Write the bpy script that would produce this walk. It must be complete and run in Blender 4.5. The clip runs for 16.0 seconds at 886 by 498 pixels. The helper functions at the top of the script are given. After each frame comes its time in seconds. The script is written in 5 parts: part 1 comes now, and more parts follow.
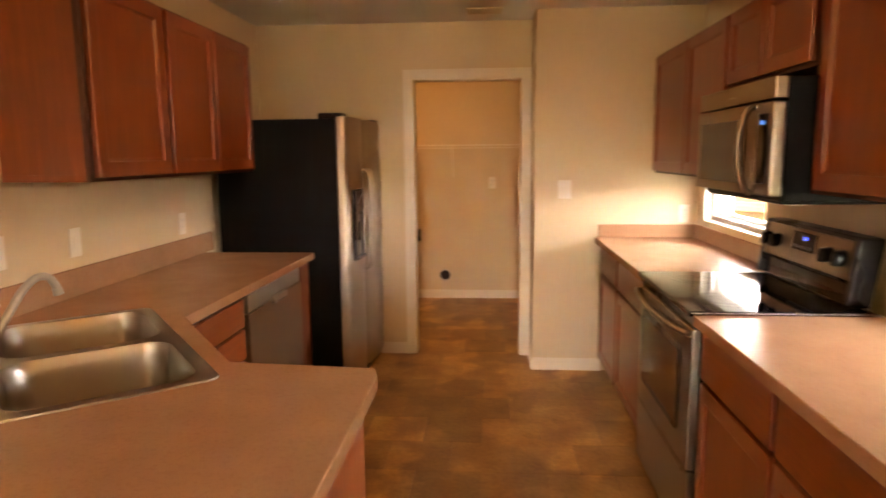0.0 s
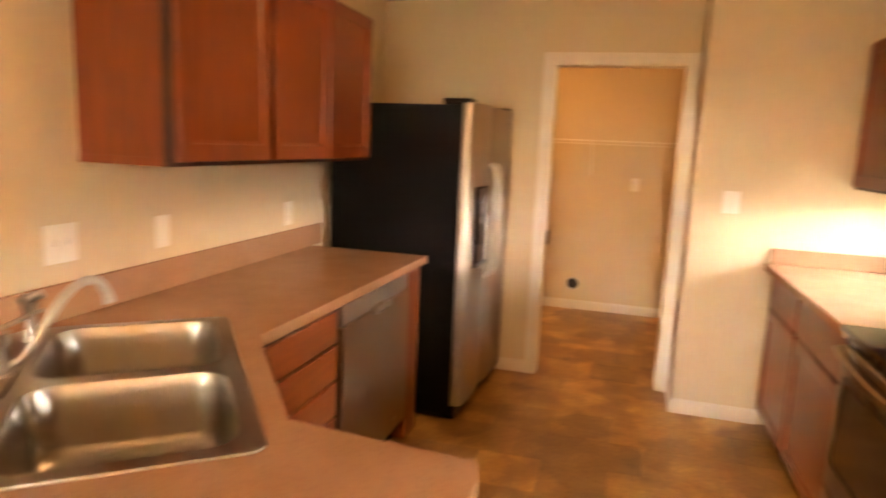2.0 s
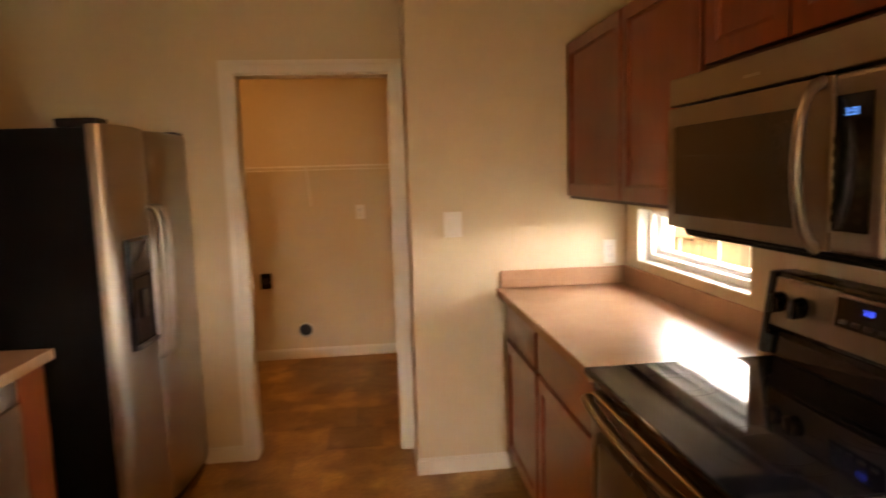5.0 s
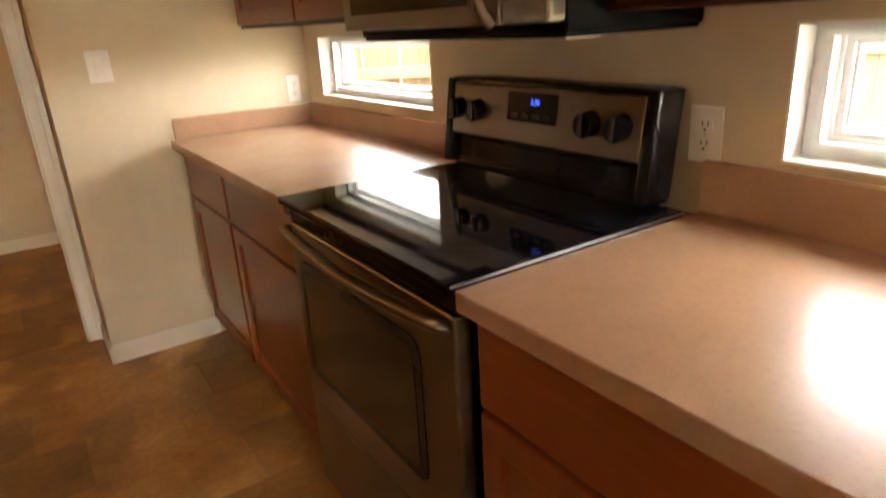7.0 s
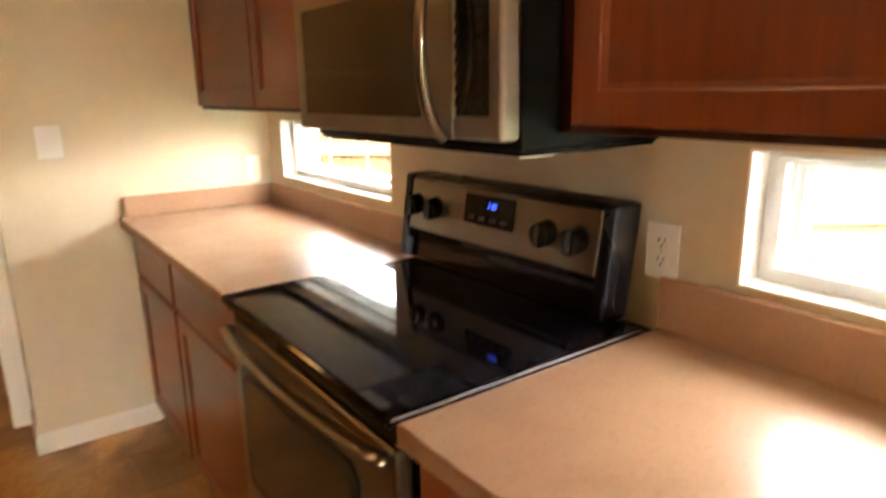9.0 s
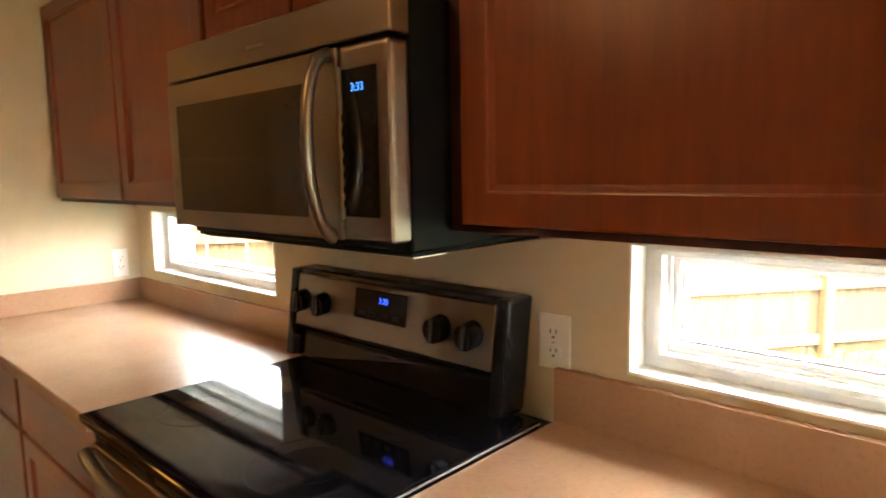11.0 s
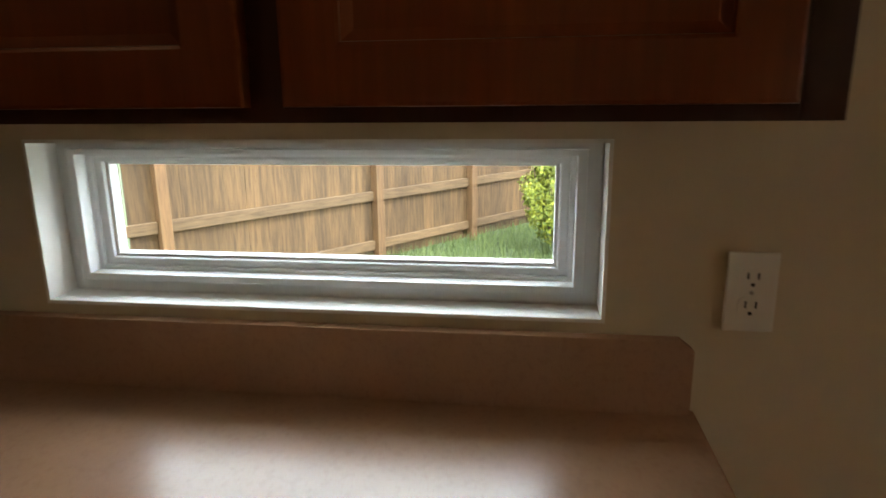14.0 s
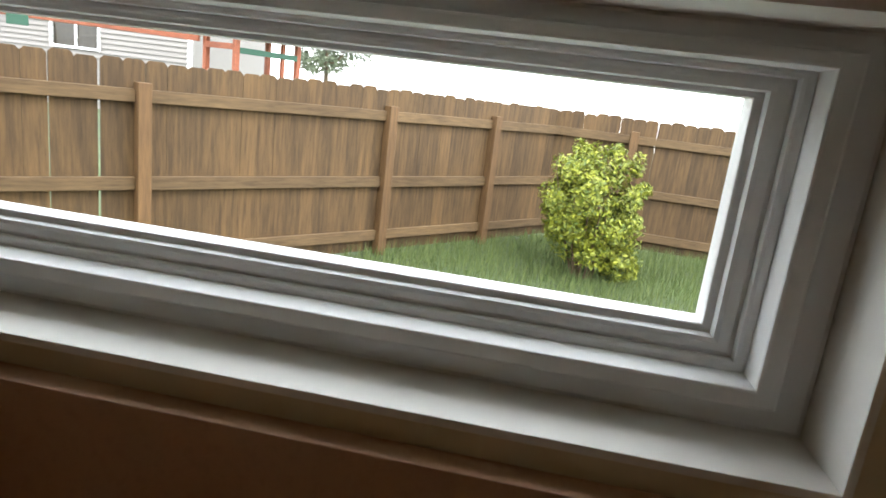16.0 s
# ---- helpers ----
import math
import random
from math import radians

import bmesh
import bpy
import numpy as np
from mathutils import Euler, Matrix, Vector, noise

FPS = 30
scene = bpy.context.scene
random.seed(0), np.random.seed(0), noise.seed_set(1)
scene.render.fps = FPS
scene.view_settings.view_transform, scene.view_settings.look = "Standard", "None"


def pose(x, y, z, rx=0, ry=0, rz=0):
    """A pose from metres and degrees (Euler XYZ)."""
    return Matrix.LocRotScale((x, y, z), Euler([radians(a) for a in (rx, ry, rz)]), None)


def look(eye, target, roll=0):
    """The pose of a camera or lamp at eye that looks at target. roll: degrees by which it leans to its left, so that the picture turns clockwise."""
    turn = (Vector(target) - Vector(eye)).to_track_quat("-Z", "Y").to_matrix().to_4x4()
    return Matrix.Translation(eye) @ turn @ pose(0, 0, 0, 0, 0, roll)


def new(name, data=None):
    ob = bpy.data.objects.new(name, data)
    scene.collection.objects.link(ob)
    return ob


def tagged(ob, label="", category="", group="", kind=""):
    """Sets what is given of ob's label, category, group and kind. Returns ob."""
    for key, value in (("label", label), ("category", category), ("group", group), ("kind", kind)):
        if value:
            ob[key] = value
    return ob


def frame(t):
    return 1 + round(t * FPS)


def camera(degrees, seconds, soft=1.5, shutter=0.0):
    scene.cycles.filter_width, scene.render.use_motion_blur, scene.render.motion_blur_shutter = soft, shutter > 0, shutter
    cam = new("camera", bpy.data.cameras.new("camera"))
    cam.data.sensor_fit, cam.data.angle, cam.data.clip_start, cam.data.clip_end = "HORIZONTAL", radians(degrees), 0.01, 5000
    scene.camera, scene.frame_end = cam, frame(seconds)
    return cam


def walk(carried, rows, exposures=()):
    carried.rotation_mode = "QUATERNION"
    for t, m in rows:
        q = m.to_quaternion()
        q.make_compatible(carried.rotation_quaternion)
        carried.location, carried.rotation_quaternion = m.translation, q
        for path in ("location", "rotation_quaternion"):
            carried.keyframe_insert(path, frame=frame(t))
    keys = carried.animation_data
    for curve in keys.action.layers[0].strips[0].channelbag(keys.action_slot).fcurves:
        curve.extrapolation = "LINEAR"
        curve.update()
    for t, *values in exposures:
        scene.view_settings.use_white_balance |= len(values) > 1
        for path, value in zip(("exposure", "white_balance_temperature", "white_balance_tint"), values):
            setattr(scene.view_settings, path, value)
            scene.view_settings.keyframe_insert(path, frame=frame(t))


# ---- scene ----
cam = camera(69.7, 16.0, soft=1.6, shutter=0.5)
PATH = [
    (0, (0.423, 0.643, 1.454), (0.272, 2.616, 1.164), -0.5),
    (0.5, (0.475, 0.814, 1.470), (-0.030, 2.721, 1.142), 1.4),
    (1, (0.477, 0.909, 1.449), (-0.361, 2.687, 1.083), 2.8),
    (1.5, (0.391, 0.995, 1.451), (-0.504, 2.739, 1.053), 2.8),
    (2, (0.339, 1.148, 1.479), (-0.191, 3.048, 1.150), 2.5),
    (2.5, (0.383, 1.288, 1.482), (0.149, 3.253, 1.188), 1.6),
    (3, (0.457, 1.395, 1.466), (0.127, 3.331, 1.090), 1.5),
    (3.2, (0.477, 1.429, 1.468), (0.116, 3.355, 1.071), 1.7),
    (5.3, (0.521, 1.914, 1.471), (0.985, 3.848, 1.264), -1.2),
    (5.5, (0.520, 1.912, 1.453), (1.174, 3.792, 1.262), -0.1),
    (6, (0.560, 1.940, 1.439), (1.534, 3.678, 1.263), 1.9),
    (6.5, (0.582, 1.985, 1.368), (1.631, 3.637, 0.956), -0.6),
    (7, (0.585, 2.016, 1.322), (1.606, 3.598, 0.647), -3.4),
    (7.5, (0.573, 2.015, 1.283), (1.545, 3.558, 0.463), -4.0),
    (8, (0.567, 2.007, 1.267), (1.473, 3.557, 0.386), -4.8),
    (8.5, (0.599, 2.026, 1.330), (1.561, 3.615, 0.587), -1.4),
    (9, (0.662, 2.065, 1.390), (1.809, 3.632, 0.910), -0.9),
    (9.2, (0.683, 2.082, 1.406), (1.898, 3.617, 0.994), -0.7),
    (11.3, (0.676, 2.106, 1.420), (2.210, 3.370, 1.201), -1.1),
    (11.5, (0.687, 2.080, 1.412), (2.308, 3.224, 1.158), -1.0),
    (12, (0.692, 2.014, 1.397), (2.446, 2.927, 1.093), -1.5),
    (12.5, (0.701, 1.938, 1.382), (2.525, 2.685, 1.047), -1.9),
    (13, (0.768, 1.897, 1.338), (2.655, 2.417, 0.925), -1.3),
    (13.5, (0.822, 1.891, 1.339), (2.732, 2.250, 0.865), -1.1),
    (14, (0.908, 1.912, 1.344), (2.833, 2.178, 0.872), -0.6),
    (14.5, (1.107, 1.945, 1.296), (3.017, 2.310, 0.832), 2.5),
    (15, (1.232, 1.970, 1.262), (3.138, 2.356, 0.795), 6.2),
    (15.5, (1.344, 1.988, 1.234), (3.256, 2.314, 0.746), 6.6),
    (16, (1.423, 1.991, 1.223), (3.346, 2.269, 0.748), 7.0),
]
EXPOSURES = [
    (0.0, 4.75, 8600, 30), (1.5, 5.40, 8800, 30), (3.0, 4.92, 8550, 29), (5.5, 4.15, 8350, 25), (6.0, 4.15, 8100, 21), (6.5, 4.15, 7700, 19), (7.0, 4.28, 7450, 17), (7.5, 4.40, 7300, 17), (8.5, 4.86, 7200, 16), (9.0, 4.78, 7200, 16),
    (11.5, 4.50, 6700, 12), (12.0, 3.60, 6350, 9), (12.5, 3.02, 6250, 8), (13.0, 2.48, 6350, 7), (13.5, 2.22, 6450, 7), (14.0, 2.25, 6450, 7), (15.0, 1.98, 6650, 9), (16.0, 1.40, 6650, 11),
]
walk(cam, [(t, look(eye, target, roll)) for t, eye, target, roll in PATH], EXPOSURES)

# ---- light ----
SUN_UP, SUN_TURN = 58, 230
world = bpy.data.worlds.new("sky")
scene.world = world
world.use_nodes = True
wn = world.node_tree
sky = wn.nodes.new("ShaderNodeTexSky")
sky.sky_type, sky.sun_disc = "NISHITA", False
sky.sun_elevation, sky.sun_rotation = radians(SUN_UP), radians(SUN_TURN)
sky.air_density, sky.dust_density = 1.0, 1.0
cloud = wn.nodes.new("ShaderNodeMix")     # an even overcast veil over the clear sky
cloud.data_type = "RGBA"
cloud.inputs[0].default_value = 0.75
cloud.inputs[7].default_value = (11.2, 11.8, 12.4, 1)
wn.links.new(sky.outputs[0], cloud.inputs[6])
wn.links.new(cloud.outputs[2], wn.nodes["Background"].inputs[0])
wn.nodes["Background"].inputs[1].default_value = 0.24

sun = new("sun", bpy.data.lights.new("sun", "SUN"))
sun.data.energy, sun.data.angle, sun.data.color = 0.9, radians(12), (1.0, 0.95, 0.86)
sun.rotation_euler = Euler((radians(90 - SUN_UP), 0, radians(180 - SUN_TURN)))


def bulb(name, x, y, z, watts, color, size=0.12):
    ob = new(name, bpy.data.lights.new(name, "POINT"))
    ob.data.energy, ob.data.color, ob.data.shadow_soft_size = watts, color, size
    ob.location = (x, y, z)
    return ob


# the lit ceiling lamps; the dining one is unseen, added as warm room light
bulb("dining_bulb", 1.0, -0.9, 2.07, 0.98, (1.0, 0.49, 0.18))
bulb("kitchen_bulb", 0.13, 3.2, 2.13, 0.31, (1.0, 0.49, 0.18), 0.2)
bulb("laundry_bulb", -0.3, 6.1, 2.17, 0.27, (1.0, 0.44, 0.08))

# ---- materials ----
def nodes_of(name):
    m = bpy.data.materials.new(name)
    m.use_nodes = True
    return m, m.node_tree.nodes, m.node_tree.links, m.node_tree.nodes["Principled BSDF"]


def noise_node(n, l, scale, detail=4.0, stretch=(1, 1, 1), rough=0.55):
    geo = n.new("ShaderNodeNewGeometry")
    mp = n.new("ShaderNodeMapping")
    mp.inputs["Scale"].default_value = stretch
    l.new(geo.outputs["Position"], mp.inputs["Vector"])
    t = n.new("ShaderNodeTexNoise")
    t.inputs["Scale"].default_value, t.inputs["Detail"].default_value, t.inputs["Roughness"].default_value = scale, detail, rough
    l.new(mp.outputs[0], t.inputs["Vector"])
    return t


def ramp(n, l, src, stops):
    r = n.new("ShaderNodeValToRGB")
    e = r.color_ramp.elements
    e[0].position, e[0].color = stops[0][0], (*stops[0][1], 1)
    e[1].position, e[1].color = stops[-1][0], (*stops[-1][1], 1)
    for p, c in stops[1:-1]:
        e.new(p).color = (*c, 1)
    l.new(src, r.inputs[0])
    return r


def mixed(n, l, a, b, fac, mode="MIX"):
    x = n.new("ShaderNodeMix")
    x.data_type, x.blend_type = "RGBA", mode
    for sock, v in ((x.inputs[0], fac), (x.inputs[6], a), (x.inputs[7], b)):
        if isinstance(v, (int, float)):
            sock.default_value = v
        elif isinstance(v, tuple):
            sock.default_value = (*v, 1)
        else:
            l.new(v, sock)
    return x.outputs[2]


def surface(name, base, rough=0.5, metal=0.0, coarse=(1.2, 0.12), fine=(40, 0.08), bump=0.0, bump_scale=120, stretch=(1, 1, 1), coat=0.0, rough_var=0.08, spec=0.5, per_object=0.0, brushed=0.0):
    """A paint, plastic, metal or stone: base colour varied at two scales, uneven gloss and fine relief."""
    m, n, l, p = nodes_of(name)
    a, b = noise_node(n, l, coarse[0], 3, stretch), noise_node(n, l, fine[0], 5, stretch)
    dark = lambda k: tuple(max(0, c * (1 - k)) for c in base)
    lite = lambda k: tuple(min(1, c * (1 + k)) for c in base)
    ra = ramp(n, l, a.outputs["Fac"], [(0.3, dark(coarse[1])), (0.7, lite(coarse[1]))])
    rb = ramp(n, l, b.outputs["Fac"], [(0.3, (1 - fine[1],) * 3), (0.7, (1 + 0.0,) * 3)])
    col = mixed(n, l, ra.outputs[0], rb.outputs[0], 1.0, "MULTIPLY")
    if per_object:
        info = n.new("ShaderNodeObjectInfo")
        ro = ramp(n, l, info.outputs["Random"], [(0.0, (1 - per_object,) * 3), (1.0, (1.0, 1.0, 1.0))])
        col = mixed(n, l, col, ro.outputs[0], 1.0, "MULTIPLY")
    l.new(col, p.inputs["Base Color"])
    mr = n.new("ShaderNodeMapRange")
    mr.inputs[1].default_value, mr.inputs[2].default_value = 0.3, 0.7
    mr.inputs[3].default_value, mr.inputs[4].default_value = max(0.02, rough - rough_var), min(1, rough + rough_var)
    l.new(a.outputs["Fac"], mr.inputs[0])
    l.new(mr.outputs[0], p.inputs["Roughness"])
    p.inputs["Metallic"].default_value = metal
    p.inputs["Specular IOR Level"].default_value = spec
    if coat:
        p.inputs["Coat Weight"].default_value, p.inputs["Coat Roughness"].default_value = coat, 0.15
    if brushed:
        tangent = n.new("ShaderNodeTangent")
        tangent.direction_type, tangent.axis = "RADIAL", "Z"
        p.inputs["Anisotropic"].default_value = brushed
        l.new(tangent.outputs[0], p.inputs["Tangent"])
    if bump:
        t = noise_node(n, l, bump_scale, 4, stretch)
        bp = n.new("ShaderNodeBump")
        bp.inputs["Strength"].default_value, bp.inputs["Distance"].default_value = bump, 0.002
        l.new(t.outputs["Fac"], bp.inputs["Height"])
        l.new(bp.outputs[0], p.inputs["Normal"])
    return m


def wood(name, light, dark, stretch, rough=0.32, scale=9.0, coat=0.25, per_object=0.12):
    m, n, l, p = nodes_of(name)
    warp = noise_node(n, l, scale, 6, stretch, 0.65)
    big = noise_node(n, l, 2.2, 3, (1, 1, 0.6))
    r = ramp(n, l, warp.outputs["Fac"], [(0.32, dark), (0.5, tuple((a + b) / 2 for a, b in zip(light, dark))), (0.68, light)])
    rb = ramp(n, l, big.outputs["Fac"], [(0.3, (0.72, 0.70, 0.68)), (0.7, (1.0, 1.0, 1.0))])
    col = mixed(n, l, r.outputs[0], rb.outputs[0], 1.0, "MULTIPLY")
    info = n.new("ShaderNodeObjectInfo")
    ro = ramp(n, l, info.outputs["Random"], [(0.0, (1 - per_object,) * 3), (1.0, (1.0, 1.0, 1.0))])
    col = mixed(n, l, col, ro.outputs[0], 1.0, "MULTIPLY")
    l.new(col, p.inputs["Base Color"])
    p.inputs["Roughness"].default_value = rough
    p.inputs["Coat Weight"].default_value, p.inputs["Coat Roughness"].default_value = coat, 0.25
    bp = n.new("ShaderNodeBump")
    bp.inputs["Strength"].default_value, bp.inputs["Distance"].default_value = 0.12, 0.001
    l.new(warp.outputs["Fac"], bp.inputs["Height"])
    l.new(bp.outputs[0], p.inputs["Normal"])
    return m


def laminate(name):
    """Tan counter laminate with fine pink and brown flecks."""
    m, n, l, p = nodes_of(name)
    a, b, c = noise_node(n, l, 5, 3), noise_node(n, l, 90, 5), noise_node(n, l, 300, 2)
    ra = ramp(n, l, a.outputs["Fac"], [(0.3, (0.39, 0.225, 0.130)), (0.7, (0.46, 0.272, 0.163))])
    rb = ramp(n, l, b.outputs["Fac"], [(0.35, (0.93, 0.91, 0.90)), (0.5, (1, 1, 1)), (0.68, (1.0, 0.99, 0.97))])
    rc = ramp(n, l, c.outputs["Fac"], [(0.32, (0.93, 0.91, 0.90)), (0.45, (1, 1, 1))])
    col = mixed(n, l, mixed(n, l, ra.outputs[0], rb.outputs[0], 1.0, "MULTIPLY"), rc.outputs[0], 0.7, "MULTIPLY")
    l.new(col, p.inputs["Base Color"])
    p.inputs["Roughness"].default_value = 0.27
    p.inputs["Specular IOR Level"].default_value = 0.55
    bp = n.new("ShaderNodeBump")
    bp.inputs["Strength"].default_value, bp.inputs["Distance"].default_value = 0.05, 0.001
    l.new(b.outputs["Fac"], bp.inputs["Height"])
    l.new(bp.outputs[0], p.inputs["Normal"])
    return m


def slate_vinyl(name):
    """Brown mottled stone look: irregular clouded pieces, each tile a little different."""
    m, n, l, p = nodes_of(name)
    info = n.new("ShaderNodeObjectInfo")
    a, b = noise_node(n, l, 3.4, 6, (1, 1, 1), 0.62), noise_node(n, l, 42, 4)
    geo, warp = n.new("ShaderNodeNewGeometry"), noise_node(n, l, 5.0, 3)
    cell = n.new("ShaderNodeTexVoronoi")
    cell.feature = "SMOOTH_F1"
    cell.inputs["Smoothness"].default_value = 0.7
    cell.inputs["Scale"].default_value = 4.6
    l.new(mixed(n, l, geo.outputs["Position"], warp.outputs["Color"], 0.22, "ADD"), cell.inputs["Vector"])
    ra = ramp(n, l, a.outputs["Fac"], [(0.32, (0.34, 0.178, 0.056)), (0.46, (0.41, 0.228, 0.076)), (0.56, (0.47, 0.278, 0.098)), (0.70, (0.55, 0.345, 0.138))])
    rb = ramp(n, l, b.outputs["Fac"], [(0.3, (0.80, 0.78, 0.76)), (0.6, (1, 1, 1))])
    rc = ramp(n, l, cell.outputs["Color"], [(0.25, (0.66, 0.62, 0.58)), (0.75, (1.25, 1.23, 1.19))])
    ro = ramp(n, l, info.outputs["Random"], [(0.0, (0.76, 0.74, 0.71)), (0.5, (0.98, 0.965, 0.94)), (1.0, (1.19, 1.18, 1.16))])
    col = mixed(n, l, mixed(n, l, ra.outputs[0], rb.outputs[0], 1.0, "MULTIPLY"), rc.outputs[0], 1.0, "MULTIPLY")
    col = mixed(n, l, col, ro.outputs[0], 1.0, "MULTIPLY")
    l.new(col, p.inputs["Base Color"])
    p.inputs["Roughness"].default_value = 0.40
    bp = n.new("ShaderNodeBump")
    bp.inputs["Strength"].default_value, bp.inputs["Distance"].default_value = 0.25, 0.002
    l.new(a.outputs["Fac"], bp.inputs["Height"])
    l.new(bp.outputs[0], p.inputs["Normal"])
    return m


def leaf_green(name, low, high, rough=0.55):
    m, n, l, p = nodes_of(name)
    geo = n.new("ShaderNodeNewGeometry")
    r = ramp(n, l, geo.outputs["Random Per Island"], [(0.0, low), (1.0, high)])
    l.new(r.outputs[0], p.inputs["Base Color"])
    p.inputs["Roughness"].default_value = rough
    p.inputs["Subsurface Weight"].default_value = 0.0
    return m


def clear_glass(name):
    m, n, l, p = nodes_of(name)
    p.inputs["Base Color"].default_value = (0.97, 0.99, 0.98, 1)
    p.inputs["Roughness"].default_value = 0.0
    p.inputs["Transmission Weight"].default_value = 1.0
    p.inputs["IOR"].default_value = 1.0005
    return m


def glow(name, color, power):
    m, n, l, p = nodes_of(name)
    p.inputs["Base Color"].default_value = (*color, 1)
    p.inputs["Emission Color"].default_value = (*color, 1)
    p.inputs["Emission Strength"].default_value = power
    return m


WALL = surface("wall_paint", (0.67, 0.56, 0.385), 0.7, coarse=(0.8, 0.03), fine=(30, 0.03), bump=0.12, bump_scale=160)
CEIL = surface("ceiling_paint", (0.74, 0.72, 0.68), 0.85, coarse=(1.0, 0.03), fine=(60, 0.06), bump=0.5, bump_scale=120)
TRIM = surface("trim_paint", (0.78, 0.72, 0.62), 0.4, coarse=(2.0, 0.04), fine=(20, 0.04))
CHERRY = wood("cherry_stain", (0.30, 0.068, 0.017), (0.225, 0.049, 0.0125), (6, 6, 0.45))
CHERRY_H = wood("cherry_stain_across", (0.30, 0.068, 0.017), (0.225, 0.049, 0.0125), (6, 0.45, 6))
# much darker cherry for toe kicks, face frames and hanging rails
CHERRY_DARK = surface("dark_cherry", (0.06, 0.014, 0.006), 0.5)
MAPLE = wood("pale_maple", (0.62, 0.47, 0.29), (0.52, 0.38, 0.22), (4, 0.5, 4), rough=0.5, coat=0.0)
LAMINATE = laminate("laminate")
STEEL = surface("brushed_steel", (0.43, 0.39, 0.34), 0.37, 1.0, coarse=(1.0, 0.03), fine=(60, 0.04), stretch=(1, 1, 10), rough_var=0.02)
STEEL_H = surface("brushed_steel_across", (0.28, 0.232, 0.178), 0.33, 1.0, coarse=(1.0, 0.03), fine=(60, 0.06), stretch=(10, 1, 10), rough_var=0.02, brushed=0.75)
SINK_STEEL = surface("satin_steel", (0.40, 0.38, 0.34), 0.34, 1.0, coarse=(1.5, 0.02), fine=(60, 0.03), rough_var=0.0)
NICKEL = surface("brushed_nickel", (0.46, 0.43, 0.38), 0.36, 1.0, coarse=(10, 0.05), fine=(200, 0.05))
BLACK_GLASS = surface("black_glass", (0.005, 0.005, 0.006), 0.055, coarse=(3, 0.2), fine=(20, 0.1), rough_var=0.02, spec=0.36)
BLACK = surface("black_enamel", (0.008, 0.008, 0.008), 0.28, coarse=(3, 0.2), fine=(60, 0.2), spec=0.3)
BLACK_SIDE = surface("black_textured_steel", (0.005, 0.005, 0.005), 0.45, coarse=(2, 0.2), fine=(90, 0.2), bump=0.4, bump_scale=400, spec=0.10)
DARK_GLASS = surface("smoked_glass", (0.035, 0.028, 0.02), 0.10, coarse=(4, 0.15), fine=(200, 0.3))
GREY_PLASTIC = surface("grey_plastic", (0.12, 0.12, 0.12), 0.35)
WHITE_PLASTIC = surface("white_plastic", (0.80, 0.76, 0.68), 0.35, coarse=(4, 0.03), fine=(30, 0.03))
KEY_GREY = surface("key_grey", (0.035, 0.035, 0.036), 0.3)
KEY_DARK = surface("key_dark", (0.009, 0.009, 0.009), 0.05, rough_var=0.02)
STEEL_WARM = surface("brushed_steel_warm", (0.33, 0.262, 0.186), 0.40, 1.0, coarse=(1.0, 0.03), fine=(60, 0.05), stretch=(10, 1, 10), rough_var=0.02)
GREY_STEEL = surface("grey_steel", (0.34, 0.33, 0.32), 0.36, 1.0, coarse=(1.0, 0.03), fine=(60, 0.04), stretch=(10, 1, 10), rough_var=0.02)
BURNER = surface("burner_mark", (0.012, 0.012, 0.012), 0.06, rough_var=0.02)
# near-black that paints the shade inside slots, sockets and vent holes
SLOT = surface("hole_shade", (0.02, 0.018, 0.015), 0.6)
VINYL_FRAME = surface("white_vinyl", (0.84, 0.84, 0.83), 0.38, coarse=(3, 0.04), fine=(40, 0.05))
REVEAL = surface("reveal_paint", (0.84, 0.82, 0.77), 0.6, coarse=(2, 0.04), fine=(40, 0.05))
TILE = slate_vinyl("slate_vinyl")
GROUT = surface("vinyl_joint", (0.20, 0.115, 0.048), 0.55, coarse=(3, 0.15), fine=(50, 0.2))
GLASS = clear_glass("window_glass")
BLUE_LED = glow("blue_led", (0.03, 0.10, 1.0), 0.12)
CYAN_LED = glow("cyan_led", (0.05, 0.30, 1.0), 0.08)
LAMP_GLASS = glow("warm_lamp_glass", (1.0, 0.75, 0.45), 0.3)


# ---- shapes ----
ORIGIN = {}


def box(bm, x0, x1, y0, y1, z0, z1, bevel=0.0, seg=1):
    vs = [bm.verts.new(p) for p in ((x0, y0, z0), (x1, y0, z0), (x1, y1, z0), (x0, y1, z0), (x0, y0, z1), (x1, y0, z1), (x1, y1, z1), (x0, y1, z1))]
    fs = [bm.faces.new([vs[i] for i in f]) for f in ((3, 2, 1, 0), (4, 5, 6, 7), (0, 1, 5, 4), (1, 2, 6, 5), (2, 3, 7, 6), (3, 0, 4, 7))]
    if bevel:
        bmesh.ops.bevel(bm, geom=list({e for f in fs for e in f.edges}), offset=bevel, segments=seg, affect="EDGES", profile=0.6)
    return bm


def boxed(*a, **k):
    return box(bmesh.new(), *a, **k)


